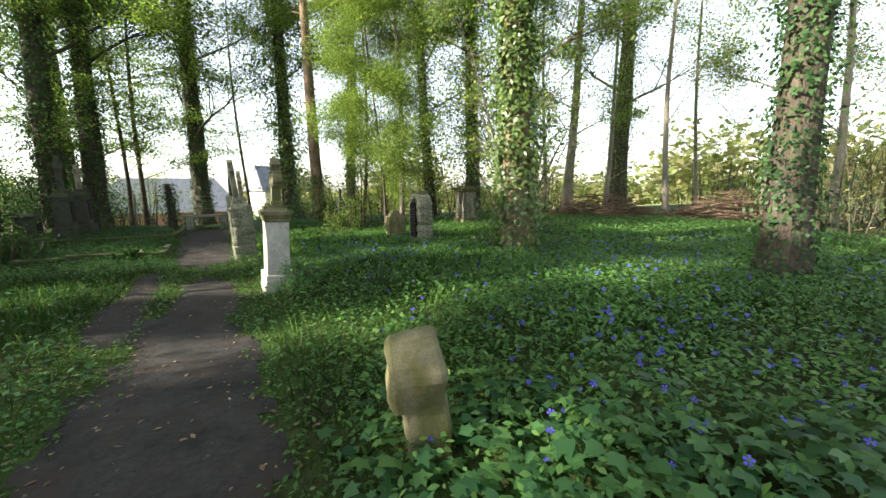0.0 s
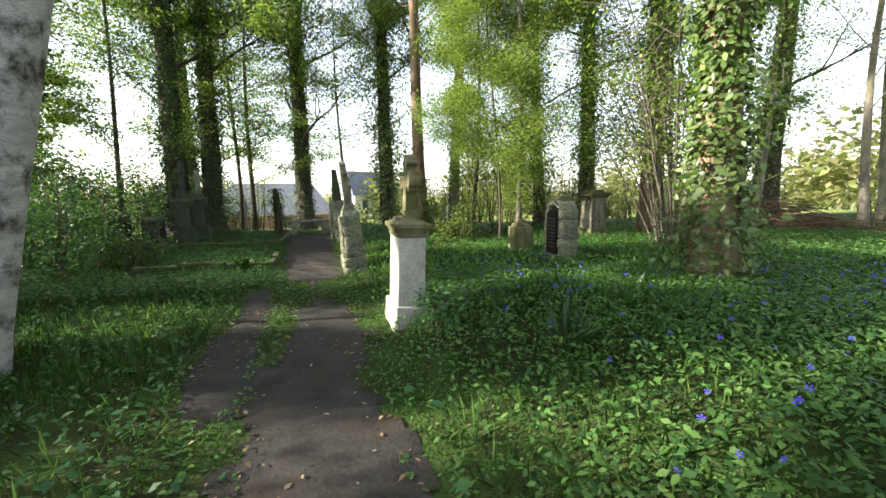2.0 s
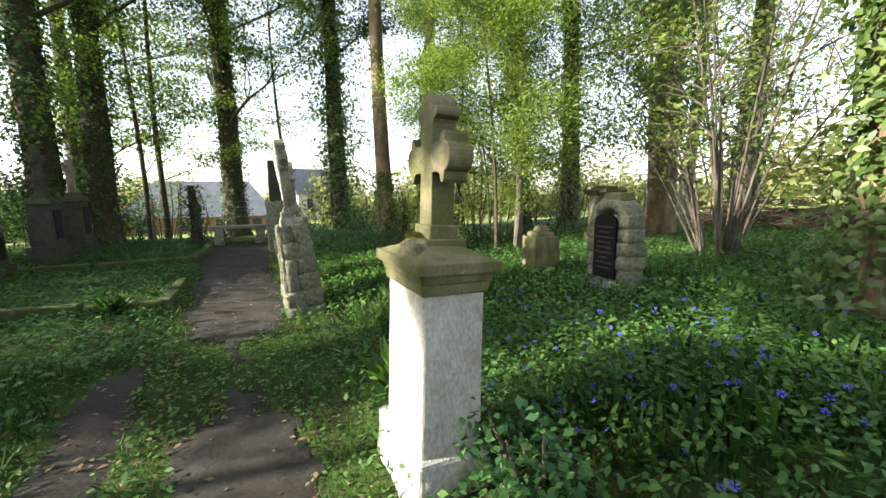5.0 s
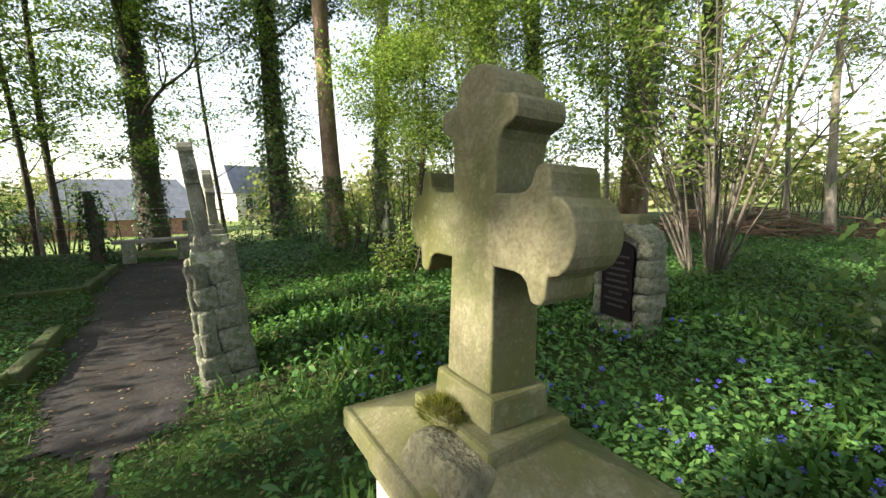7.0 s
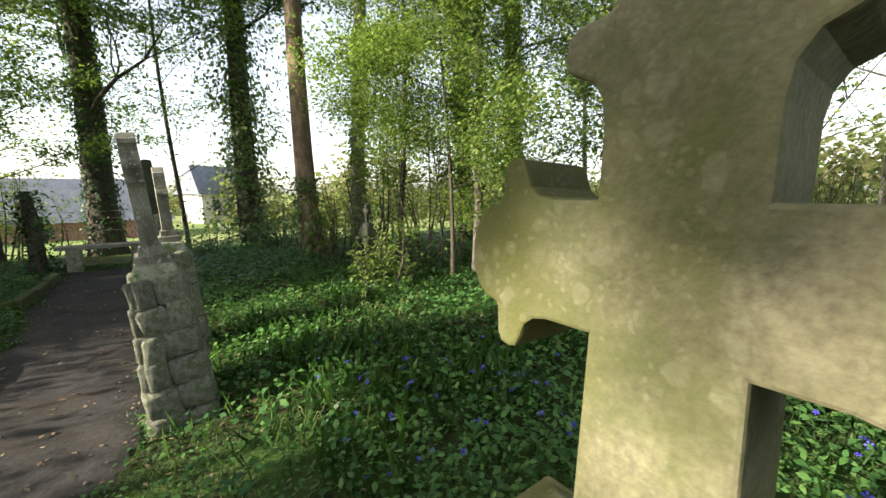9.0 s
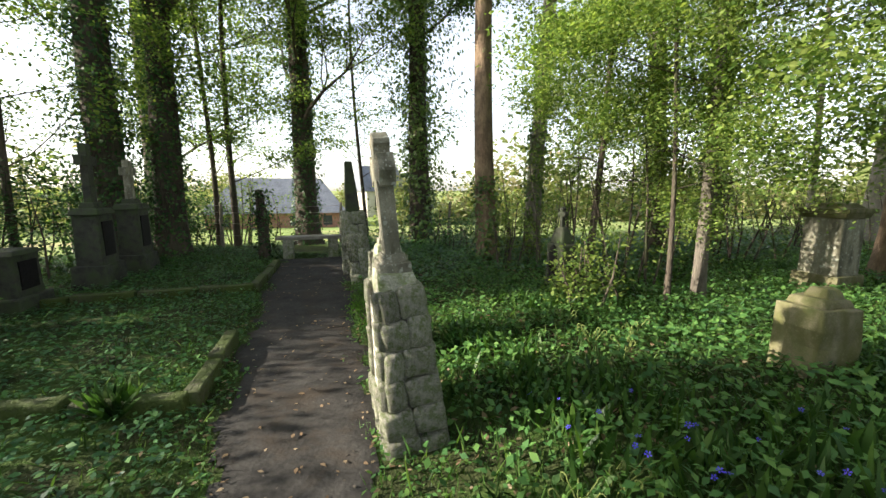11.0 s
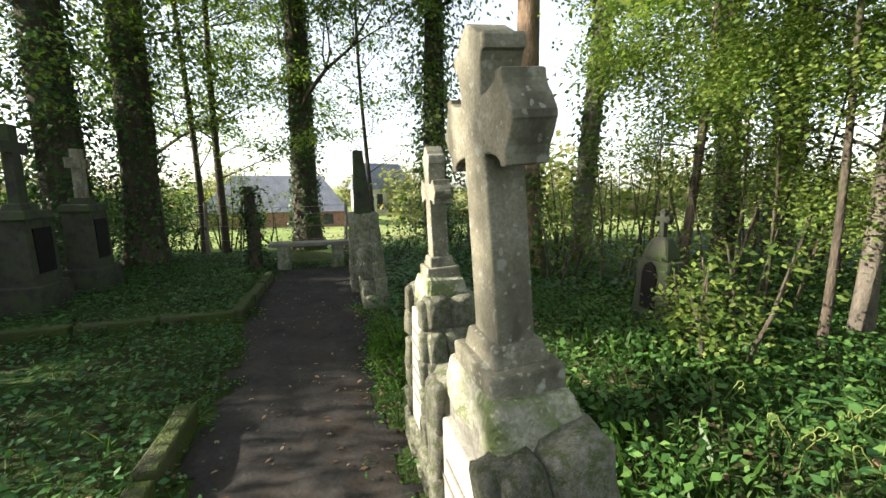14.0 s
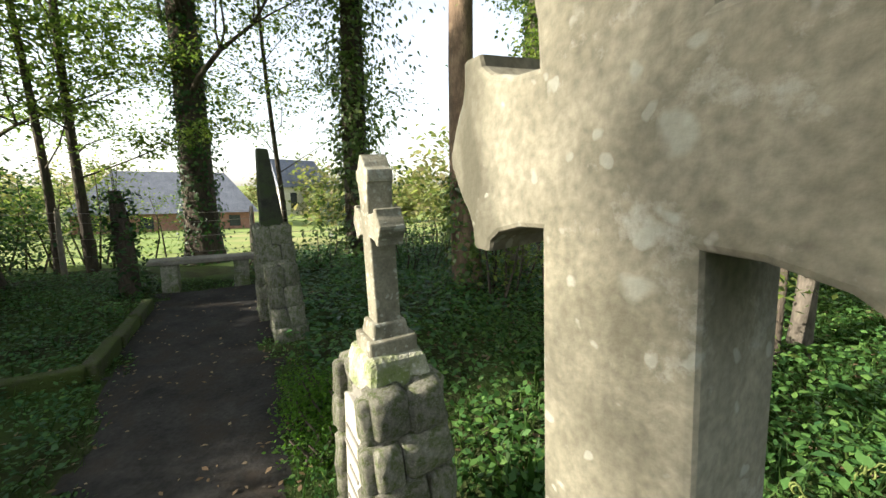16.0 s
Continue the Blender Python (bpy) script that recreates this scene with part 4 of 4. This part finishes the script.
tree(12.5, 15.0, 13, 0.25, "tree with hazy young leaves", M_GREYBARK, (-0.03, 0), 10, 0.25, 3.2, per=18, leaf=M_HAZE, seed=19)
tree(*BIRCH, 9, 0.2, "leaning white birch with cracked bark", M_BIRCH, (0.34, 0.1), 6, 0.75, 1.6, per=4, seed=20, flare=1.4, name="birch_tree")
tree(-13.5, 13.8, 13, 0.25, "leafy tree behind the hedge", M_BARK, (0.0, 0), 12, 0.15, 3.2, leaf=M_SPRING, per=30, seed=21)
tree(-14.5, 8.9, 7.5, 0.16, "leafy tree behind the hedge", M_BARK, (0.0, 0), 12, 0.15, 2.2, leaf=M_SPRING, per=28, seed=22, flat=0.25)
# Two trees added out of view to thin the light from behind.
tree(-5.5, -7.0, 13, 0.3, "unseen leafy tree added behind the start of the path", M_BARK, (0.0, 0), 10, 0.25, 3.6, per=6, seed=23)
tree(3.0, -5.0, 13, 0.3, "unseen leafy tree added behind the start of the path", M_BARK, (0.0, 0), 10, 0.25, 3.6, per=6, seed=25)

# All but the first two stand unseen, added to shade path and crosses.
for i, (x, y, h, n, low, reach) in enumerate([(-16.5, 6.2, 6.6, 22, 0.35, 1.7), (-13.6, 7.4, 6.4, 16, 0.35, 1.5), (-11.2, 3.4, 6.5, 90, 0.6, 0.28), (-9.6, 0.5, 7.0, 44, 0.2, 0.5), (-10.4, -2.6, 8.0, 44, 0.2, 1.7), (-12.5, -0.4, 9.0, 44, 0.25, 0.4), (-8.0, -4.4, 8.0, 30, 0.2, 1.8), (-11.8, 2.5, 7.0, 34, 0.15, 0.35), (-9.3, 2.2, 5.3, 5, 0.82, 0.28), (-12.0, -4.4, 9.0, 44, 0.2, 1.6)]):
    tree(x, y, h, 0.08, "leafy young tree of a mostly unseen row added to cast shade", M_BARK, (0.01 * i, 0), 13, low, reach, leaf=M_DEEP if i == 1 else M_SPRING, per=n, spread=0.2, flat=0.4, size=0.12, seed=60 + i)
tree(-11.9, 9.7, 8.5, 0.07, "slender young tree with tiers of fresh leaves", M_BARK, (0.0, 0.0), 16, 0.2, 2.2, per=44, spread=0.26, flat=0.25, size=0.1, seed=68, flare=1.2, depth=1)
for i, (x, y, h, n) in enumerate([(7.0, 12.6, 9, 9), (10.4, 13.2, 10, 9), (9.2, 9.4, 9, 8), (12.2, 8.2, 10, 8), (6.4, 16.2, 10, 10), (4.6, 18.8, 11, 12), (11.5, 18.5, 12, 10)]):
    tree(x, y, h, 0.1, "thin tree with bare grey branches and sparse leaves", M_GREYBARK, (0.05 * math.sin(i * 2.0), 0.04 * math.cos(i * 3.0)), 10, 0.14, 2.8, leaf=M_HAZE if i % 2 else M_SPRING, per=n, spread=0.24, flat=0.5, size=0.085, seed=160 + i, rise=0.7)


def post_with_vine(x, y):
    t = thing("old_post", x, y, gz(x, y) - 0.05, "dead tree stump overgrown with climbing ivy", "stump")
    v, f = [], []
    tube(v, f, [(0, 0, 0), (0.02, 0, 0.5), (0, 0.01, 1.0), (-0.03, 0, 1.5)], [0.14, 0.11, 0.1, 0.06], 10, 0.12, 2)
    part("trunk", mesh_of("trunk", v, f, M_BARK, True), None, t)
    n = 700
    h = rng.uniform(0, 1.5, n)
    a = rng.uniform(0, 6.28, n)
    o = 0.1 + np.abs(rng.normal(size=n)) * 0.1
    part("ivy", scatter_mesh("ivy", LEAF, np.stack([np.cos(a) * o, np.sin(a) * o, h], 1), random_turns(n, 0.3), rng.uniform(0.05, 0.1, n), M_DEEP), None, t)


post_with_vine(-8.65, 11.95)


def many_stem_shrub(x, y):
    r = random.Random(4)
    t = thing("hazel_shrub", x, y, gz(x, y) - 0.05, "many-stemmed hazel shrub with bare grey stems fanning out", "shrub")
    tips = []
    for i in range(34):
        a, out = r.uniform(0, 6.28), r.uniform(0.15, 1.0)
        v, f, pts = [], [], []
        L, b = r.uniform(2.4, 4.6), r.uniform(0.0, 0.36)
        for k in range(7):
            q = k / 6
            pts.append((math.cos(a) * (b + out * q * L * 0.42 + 0.12 * q * q * L), math.sin(a) * (b + out * q * L * 0.42 + 0.12 * q * q * L), q * L * (1 - 0.12 * out)))
        tube(v, f, pts, [0.022 * r.uniform(0.6, 1.4) * (1 - 0.75 * k / 6) for k in range(7)], 6, 0.08, i)
        for k in (3, 4, 5, 6):
            for _ in range(2):
                d = Vector((r.uniform(-1, 1), r.uniform(-1, 1), r.uniform(0, 0.8))).normalized()
                e = Vector(pts[k]) + d * r.uniform(0.4, 0.9)
                tube(v, f, [pts[k], Vector(pts[k]).lerp(e, 0.5) + Vector((0, 0, 0.05)), e], [0.01, 0.007, 0.003], 4)
                tips += [e, Vector(pts[k]).lerp(e, 0.6)]
        part("stem", mesh_of("stem", v, f, M_HAZEL, True), None, t)
    part("crown", crown_leaves(tips, 7, 0.2, 0.7, 0.1, M_SPRING), None, t)


many_stem_shrub(1.8, 9.3)


def bush(x, y, w, d, h, n, material, label, size=0.1, seed=1, z=None, name="bush", category="shrub", rot=0.0, twigs=14):
    """An uneven mass of leaves on a few stems."""
    r = random.Random(seed)
    t = thing(name, x, y, (gz(x, y) if z is None else z) - 0.05, label, category, rot)
    v, f, cl = [], [], []
    for i in range(twigs):
        px, py = r.uniform(-w, w) * 0.45, r.uniform(-d, d) * 0.45
        hh = h * r.uniform(0.45, 1.0)
        top = Vector((px + r.uniform(-0.2, 0.2) * w, py + r.uniform(-0.2, 0.2) * d, hh))
        tube(v, f, [(px, py, 0), Vector((px, py, 0)).lerp(top, 0.5) + Vector((0.05, 0.03, 0)), top], [0.02, 0.014, 0.005], 5)
        for k in range(6):
            q = r.uniform(0.25, 1.0)
            cl.append(Vector((px, py, 0)).lerp(top, q) + Vector((r.uniform(-0.16, 0.16) * w, r.uniform(-0.16, 0.16) * d, r.uniform(-0.1, 0.08) * h)))
    tagged(part("woody_core", mesh_of("woody_core", v, f, M_BARK, True), None, t), kind="stuff")
    part("foliage", crown_leaves(cl, max(1, n // len(cl)), 0.075 * (w + d + h) / 2, 0.8, size, material, "foliage", 0.4), None, t)


HEDGE = "dense dark green hedge shrub, partly added out of view for shade"
# From (-8.4, 3.3) on: unseen shrubs added to block low sun and sky.
for i, (x, y, w, h) in enumerate([(-8.6, 5.2, 2.6, 1.9), (-10.2, 6.6, 2.6, 2.3), (-11.6, 8.2, 2.6, 2.5), (-12.6, 9.9, 2.6, 2.4), (-12.8, 11.6, 2.4, 2.2), (-12.6, 13.4, 2.4, 2.0), (-8.4, 3.3, 2.0, 2.4), (-8.0, 0.6, 2.2, 2.8), (-7.6, -1.2, 2.6, 3.2), (-6.8, -3.4, 2.8, 3.2), (-4.4, -5.0, 2.8, 3.0), (-1.5, -5.5, 2.8, 3.0), (1.5, -5.5, 2.8, 3.0)]):
    bush(x, y, w, w, h, 5200 if i < 7 else 11000, M_DEEP, HEDGE, 0.1, 30 + i)
for i, (x, y, w, h, n, m) in enumerate([(-11.5, 14.6, 2.0, 2.2, 3000, M_SPRING), (-7.2, 14.0, 1.8, 0.8, 1400, M_DEEP), (-5.0, 13.6, 1.6, 1.0, 1500, M_DEEP), (-5.4, 17.5, 1.6, 1.0, 900, M_DEEP),
                                       (-4.0, 17.0, 1.8, 1.6, 1500, M_SPRING), (-2.2, 15.5, 2.4, 2.2, 1500, M_SPRING), (-2.1, 11.4, 1.6, 2.7, 1900, M_SPRING), (-3.1, 11.7, 1.3, 1.8, 1300, M_SPRING), (0.2, 13.2, 1.8, 1.9, 1200, M_IVYLIT), (2.8, 15.2, 2.2, 1.5, 1100, M_SPRING)]):
    bush(x, y, w, w, h, n, m, "loose leafy shrub along the meadow edge", 0.085, 50 + i)
bush(-1.68, 4.62, 0.45, 0.5, 0.36, 900, M_IVYLEAF, "dark ivy clump hugging the pedestal foot", 0.065, 72, name="ivy_clump")
bush(-2.5, 9.6, 0.9, 0.9, 0.95, 1500, M_SPRING, "low leafy shrub hiding a small gravestone", 0.07, 71)
bush(-7.9, 6.6, 0.9, 0.9, 0.75, 1500, M_LUSH, "bright yellow-green young shrub beside a grave", 0.07, 70)
for i, (x, y) in enumerate([(4.8, 20), (10.5, 15), (12.5, 11), (11.5, 6.5), (9.5, 9.5), (13, 19), (9, 2), (12, 4)]):
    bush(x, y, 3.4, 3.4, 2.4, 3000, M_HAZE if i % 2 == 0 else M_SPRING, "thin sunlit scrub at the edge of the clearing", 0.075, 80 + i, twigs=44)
for i in range(26):
    a = radians(-70 + i * 6.2)
    R = 55 + 16 * math.sin(i * 2.7)
    x, y = -3 + R * math.sin(a), 6 + R * math.cos(a)
    if abs(x + 29) < 14 and abs(y - 46) < 14:
        R = 95
        x, y = -3 + R * math.sin(a), 6 + R * math.cos(a)
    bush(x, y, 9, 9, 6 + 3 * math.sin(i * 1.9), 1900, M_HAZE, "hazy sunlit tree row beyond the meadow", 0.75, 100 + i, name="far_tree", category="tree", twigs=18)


def brush_heap(x, y, rot, w, d, h, seed):
    r = random.Random(seed)
    t = thing("brushwood_heap", x, y, gz(x, y), "heap of reddish dead branches and twigs", "brushwood", rot)
    v, f = [], []
    for i in range(420):
        a = r.uniform(-1, 1)
        px, py = a * w / 2, r.gauss(0, d / 4)
        pz = max(0.03, h * (1 - a * a) * (1 - min(1, (2 * py / d) ** 2)) * r.uniform(0.2, 1.05))
        ang, L = r.uniform(0, 6.28), r.uniform(0.35, 1.1)
        q = Vector((math.cos(ang) * L, math.sin(ang) * L * 0.6, r.uniform(-0.2, 0.22) * L))
        p = Vector((px, py, pz))
        tube(v, f, [p - q / 2, p + Vector((0, 0, r.uniform(-0.05, 0.07))), p + q / 2], [r.uniform(0.008, 0.03), 0.012, 0.005], 5)
    tagged(part("twig_mass", mesh_of("twig_mass", v, f, M_TWIG, True), None, t), kind="stuff")


brush_heap(5.0, 13.0, -28, 3.6, 1.8, 0.8, 1)
brush_heap(8.2, 11.2, -30, 4.0, 2.0, 0.9, 2)


# ---- ground cover ----
def spots(n, x0, x1, y0, y1, want):
    x, y = rng.uniform(x0, x1, n), rng.uniform(y0, y1, n)
    keep = rng.random(n) < want(x, y)
    return x[keep], y[keep]


def cover(name, label, template, x, y, low, high, size, material, up=0.6, category="ground cover"):
    n = len(x)
    pos = np.stack([x, y, ground_z(x, y) + rng.uniform(low, high, n)], 1)
    ob = new(name, scatter_mesh(name, template, pos, random_turns(n, up), rng.uniform(0.55, 1.35, n) * size, material))
    tagged(ob, label, category, kind="stuff")


def tufts(name, label, template, x, y, height, material, category="grass", spread=0.35):
    n = len(x)
    nor = np.stack([rng.normal(size=n) * spread, rng.normal(size=n) * spread, np.ones(n)], 1)
    pos = np.stack([x, y, ground_z(x, y) - 0.01], 1)
    ob = new(name, scatter_mesh(name, template, pos, turns(nor, rng.uniform(0, 6.28, n)), rng.uniform(0.5, 1.25, n) * height, material))
    tagged(ob, label, category, kind="stuff")


def off_path(x, y, soft=0.12):
    return np.clip(-dirt(x, y) / soft, 0, 1)


def right_of(x, y, a=0.5, b=1.0):
    u, v = uv_of(x, y)
    return np.clip((v - a) / (b - a), 0, 1)


def left_of(x, y, a=0.3, b=0.9):
    u, v = uv_of(x, y)
    return np.clip((-v - a) / (b - a), 0, 1)


def ivy_zone(x, y):
    u, v = uv_of(x, y)
    near = np.clip((1.7 - y + 0.9 * wave(x, y, 1.3)) / 1.2, 0, 1) * right_of(x, y)
    return np.clip(near + 0.12 * right_of(x, y) * (wave(x, y, 1.1, 4.0) > 0.35) + right_of(x, y) * (u > 9) * 0.7, 0, 1) * off_path(x, y)


x, y = spots(40000, -1.6, 6.5, -2.5, 4.2, lambda x, y: ivy_zone(x, y))
cover("ivy_carpet", "dark glossy ivy covering the ground", IVY, x, y, 0.02, 0.16, 0.078, M_IVYLEAF, 0.72)
x, y = spots(60000, -8, 3, 4, 17, lambda x, y: ivy_zone(x, y) * 0.8)
cover("ivy_carpet", "dark glossy ivy covering the ground", LEAF, x, y, 0.02, 0.18, 0.085, M_IVYLEAF, 0.65)
def low_cover(x, y):
    return right_of(x, y, 0.6, 1.4) * off_path(x, y) * (0.55 + 0.45 * (wave(x, y, 1.2, 0.6) > -0.1)) * (1 - 0.7 * ivy_zone(x, y))


x, y = spots(190000, -5, 6, 0.0, 6.5, lambda x, y: low_cover(x, y))
cover("periwinkle_carpet", "low periwinkle leaves carpeting the graves", LEAF, x, y, 0.0, 0.17, 0.042, M_VINCA, 0.5)
x, y = spots(140000, -6, 8, 6.5, 15, lambda x, y: low_cover(x, y))
cover("periwinkle_carpet", "low periwinkle leaves carpeting the graves", SPRAY, x, y, 0.0, 0.16, 0.056, M_VINCA, 0.5)
x, y = spots(90000, -5, 9, 0.3, 15, lambda x, y: right_of(x, y, 0.4, 0.9) * off_path(x, y) * (0.2 + 0.6 * (wave(x, y, 0.9, 2.2) > 0)) * (1 - 0.85 * ivy_zone(x, y)))
tufts("grass_sward", "soft green grass between the graves", BLADE, x, y, 0.17, M_GRASS)
x, y = spots(80000, -13, -1, -1, 12, lambda x, y: left_of(x, y) * off_path(x, y) * (0.4 + 0.6 * (wave(x, y, 1.0, 1.2) > -0.2)) * np.where(uv_of(x, y)[0] > 5.2, 0.12, 1.0))
tufts("grass_sward", "tall shaded grass beside the path", BLADE, x, y, 0.15, M_GRASS)
x, y = spots(100000, -13, -1, -1, 13, lambda x, y: left_of(x, y, 0.3, 0.8) * off_path(x, y) * np.where(uv_of(x, y)[0] > 5.0, 1.0, 0.45))
cover("creeping_herbs", "low creeping herbs covering the shaded graves", SPRAY, x, y, 0.01, 0.1, 0.05, M_IVYLEAF, 0.6)
x, y = spots(16000, -12, -1, -1, 10, lambda x, y: left_of(x, y, 0.5, 1.0) * off_path(x, y) * (wave(x, y, 2.1, 3.0) > 0.15) * (uv_of(x, y)[0] < 5.2))
tufts("lily_tufts", "fresh broad-bladed leaf tufts beside the path", LANCE, x, y, 0.15, M_LUSH, "plants")
x, y = spots(9000, -4.5, 1, 4.5, 9.5, lambda x, y: right_of(x, y, 0.8, 1.4) * off_path(x, y) * (wave(x, y, 2.1, 1.0) > 0.2))
tufts("lily_tufts", "fresh broad-bladed leaf tufts between the graves", LANCE, x, y, 0.2, M_LUSH, "plants")
x, y = spots(120000, -9, 0.5, -1, 13, lambda x, y: np.clip((0.06 - dirt(x, y)) / 0.1, 0, 1) * np.exp(-(np.clip(np.abs(uv_of(x, y)[1]) - 0.55, 0, 9) / 0.35) ** 2))
tufts("verge_grass", "short mossy grass along the path edges", BLADE, x, y, 0.075, M_LUSH, spread=0.6)
x, y = spots(90000, -9, 0.5, -1, 13, lambda x, y: np.clip((0.09 - dirt(x, y)) / 0.12, 0, 1) * np.exp(-(np.clip(np.abs(uv_of(x, y)[1]) - 0.55, 0, 9) / 0.4) ** 2))
cover("verge_herbs", "small creeping herbs along the path edges", LEAF, x, y, 0.005, 0.05, 0.035, M_VINCA, 0.6)
x, y = spots(17000, -9, 1, -1, 13, lambda x, y: (0.16 + 0.4 * (np.abs(dirt(x, y)) < 0.15) + 0.35 * (np.abs(uv_of(x, y)[0] - 5.6) < 0.35)) * (np.abs(uv_of(x, y)[1]) < 1.3))
cover("fallen_leaves", "dry brown leaves lying on the ground", LEAF, x, y, 0.014, 0.03, 0.036, M_LITTER, 0.8, "leaves")
x, y = spots(9000, -5, 4, 7, 16, lambda x, y: right_of(x, y, 0.8, 1.4) * 0.5)
cover("fallen_leaves", "dry brown leaves lying under the trees", LEAF, x, y, 0.01, 0.04, 0.06, M_LITTER, 0.7, "leaves")


def flowers():
    x, y = spots(3000, -4.5, 5.5, 0.6, 7.4, lambda x, y: right_of(x, y, 0.9, 1.6) * (0.28 + 0.6 * (wave(x, y, 1.6, 5.0) > 0.3)))
    n = len(x)
    c = np.stack([x, y, ground_z(x, y) + rng.uniform(0.12, 0.22, n)], 1)
    nor = rng.normal(size=(n, 3)) * 0.5 + np.array([-0.3, -0.4, 1])
    base = turns(nor, rng.uniform(0, 6.28, n))
    petal = []
    for k in range(5):
        a = k * 1.2566
        spin = np.array([[math.cos(a), -math.sin(a), 0], [math.sin(a), math.cos(a), 0], [0, 0, 1]])
        petal.append(base @ spin)
    R = np.concatenate(petal)
    P = np.concatenate([c] * 5)
    me = scatter_mesh("violet_flowers", [(0, 0.1, 0), (0.32, 0.7, 0.12), (0.12, 1.0, 0.05), (-0.28, 0.85, 0.1)], P, R, np.tile(rng.uniform(0.011, 0.02, n), 5), M_BLUE)
    tagged(new("violet_flowers", me), "small violet-blue periwinkle flowers", "flowers", kind="stuff")


flowers()


def pebbles():
    x, y = spots(5200, -9, 0.6, -2, 13, lambda x, y: (dirt(x, y) > 0.0) * 1.0)
    n = len(x)
    pos = np.stack([x, y, ground_z(x, y) + 0.02], 1)
    me = scatter_mesh("pebbles", [(0.5, 0, 0), (0.2, 0.45, 0.2), (-0.35, 0.35, 0.1), (-0.5, -0.1, 0.15), (-0.1, -0.45, 0.1)], pos, random_turns(n, 0.8), rng.uniform(0.006, 0.022, n), M_CRUMB)
    tagged(new("earth_crumbs", me), "crumbs of earth and grit scattered on the path", "grit", kind="stuff")


M_CRUMB = leafy("earth_crumbs", [(0.03, 0.026, 0.022), (0.07, 0.06, 0.05), (0.14, 0.12, 0.1)], 0.0, 0.95, 0.1)
pebbles()


def leaf_clump(name, x, y, n, height, spread, material, label, template=BLADE, group=""):
    """A rosette of blades rising from one spot."""
    t = thing(name, x, y, gz(x, y), label, "plant", group=group)
    a = rng.uniform(0, 6.283, n)
    nor = np.stack([np.cos(a) * spread, np.sin(a) * spread, np.ones(n)], 1) * rng.uniform(0.5, 1.3, (n, 1))
    nor[:, :2] *= rng.uniform(0.2, 1.6, (n, 1))
    rad = np.sqrt(rng.random(n)) * min(0.16, 0.02 + n * 0.0002)
    pos = np.stack([np.cos(a) * rad, np.sin(a) * rad, np.full(n, -0.01)], 1)
    part("foliage", scatter_mesh("foliage", template, pos, turns(nor, a - 1.57), rng.uniform(0.6, 1.2, n) * height, material), None, t)


NARROW = [(x * 0.45, y, z) for x, y, z in BLADE]
M_BLUEGREEN = leafy("daffodil_leaves", [(0.07, 0.13, 0.06), (0.1, 0.18, 0.09), (0.15, 0.24, 0.13)], 0.3, 0.4, 0.4)
M_FEATHER = leafy("feathery_green", [(0.05, 0.13, 0.015), (0.08, 0.18, 0.02), (0.12, 0.23, 0.03)], 0.5, 0.6, 0.2)
leaf_clump("daffodil_clump", -0.6, 3.94, 54, 0.36, 0.75, M_BLUEGREEN, "clump of long narrow bluish-green leaves", NARROW)
bush(-5.0, 9.3, 0.55, 0.55, 0.42, 3200, M_FEATHER, "bright green feathery plant beside the path", 0.03, 73, name="feathery_plant", category="plant")
bush(-4.8, 8.95, 0.35, 0.35, 0.26, 1400, M_FEATHER, "small bright green feathery plant beside the path", 0.028, 74, name="feathery_plant", category="plant")
leaf_clump("herb_clump", -5.65, 6.75, 120, 0.22, 0.6, M_LUSH, "young yellow-green herb by the grave kerb", LANCE)
leaf_clump("lily_clump", -2.35, 5.4, 60, 0.3, 0.5, M_LUSH, "upright broad green leaves by the pedestal", LANCE)


def fern(x, y, seed):
    r = random.Random(seed)
    t = thing("young_fern", x, y, gz(x, y), "young fern with curled unrolling fronds", "fern", group="young ferns")
    for i in range(6):
        a, L = r.uniform(0, 6.28), r.uniform(0.15, 0.25)
        pts = [Vector((math.cos(a) * 0.1 * q * q, math.sin(a) * 0.1 * q * q, L * q)) + Vector((0.03 * math.cos(a * 3), 0.03 * math.sin(a * 3), 0)) for q in (0, 0.3, 0.6, 0.85)]
        top = pts[-1]
        for k in range(1, 7):
            w = k * 0.75
            pts.append(top + Vector((math.cos(a), math.sin(a), 0)) * (0.03 * (1 - math.cos(w)) * (1 - k * 0.1)) + Vector((0, 0, 0.032 * math.sin(w) * (1 - k * 0.08))))
        v, f = [], []
        tube(v, f, pts, [0.0035] * 4 + [0.004] * 6, 5)
        part("frond", mesh_of("frond", v, f, M_FROND, True), None, t)


M_FROND = surface("fern_shoot", (0.07, 0.1, 0.02), (0.15, 0.18, 0.05), 12, 0.7, 0.2, 60)
for i, (x, y) in enumerate([(-2.54, 8.36), (-2.3, 8.2), (-2.2, 8.6), (-2.8, 8.65), (-2.8, 6.6), (-2.62, 6.75)]):
    fern(x, y, i)
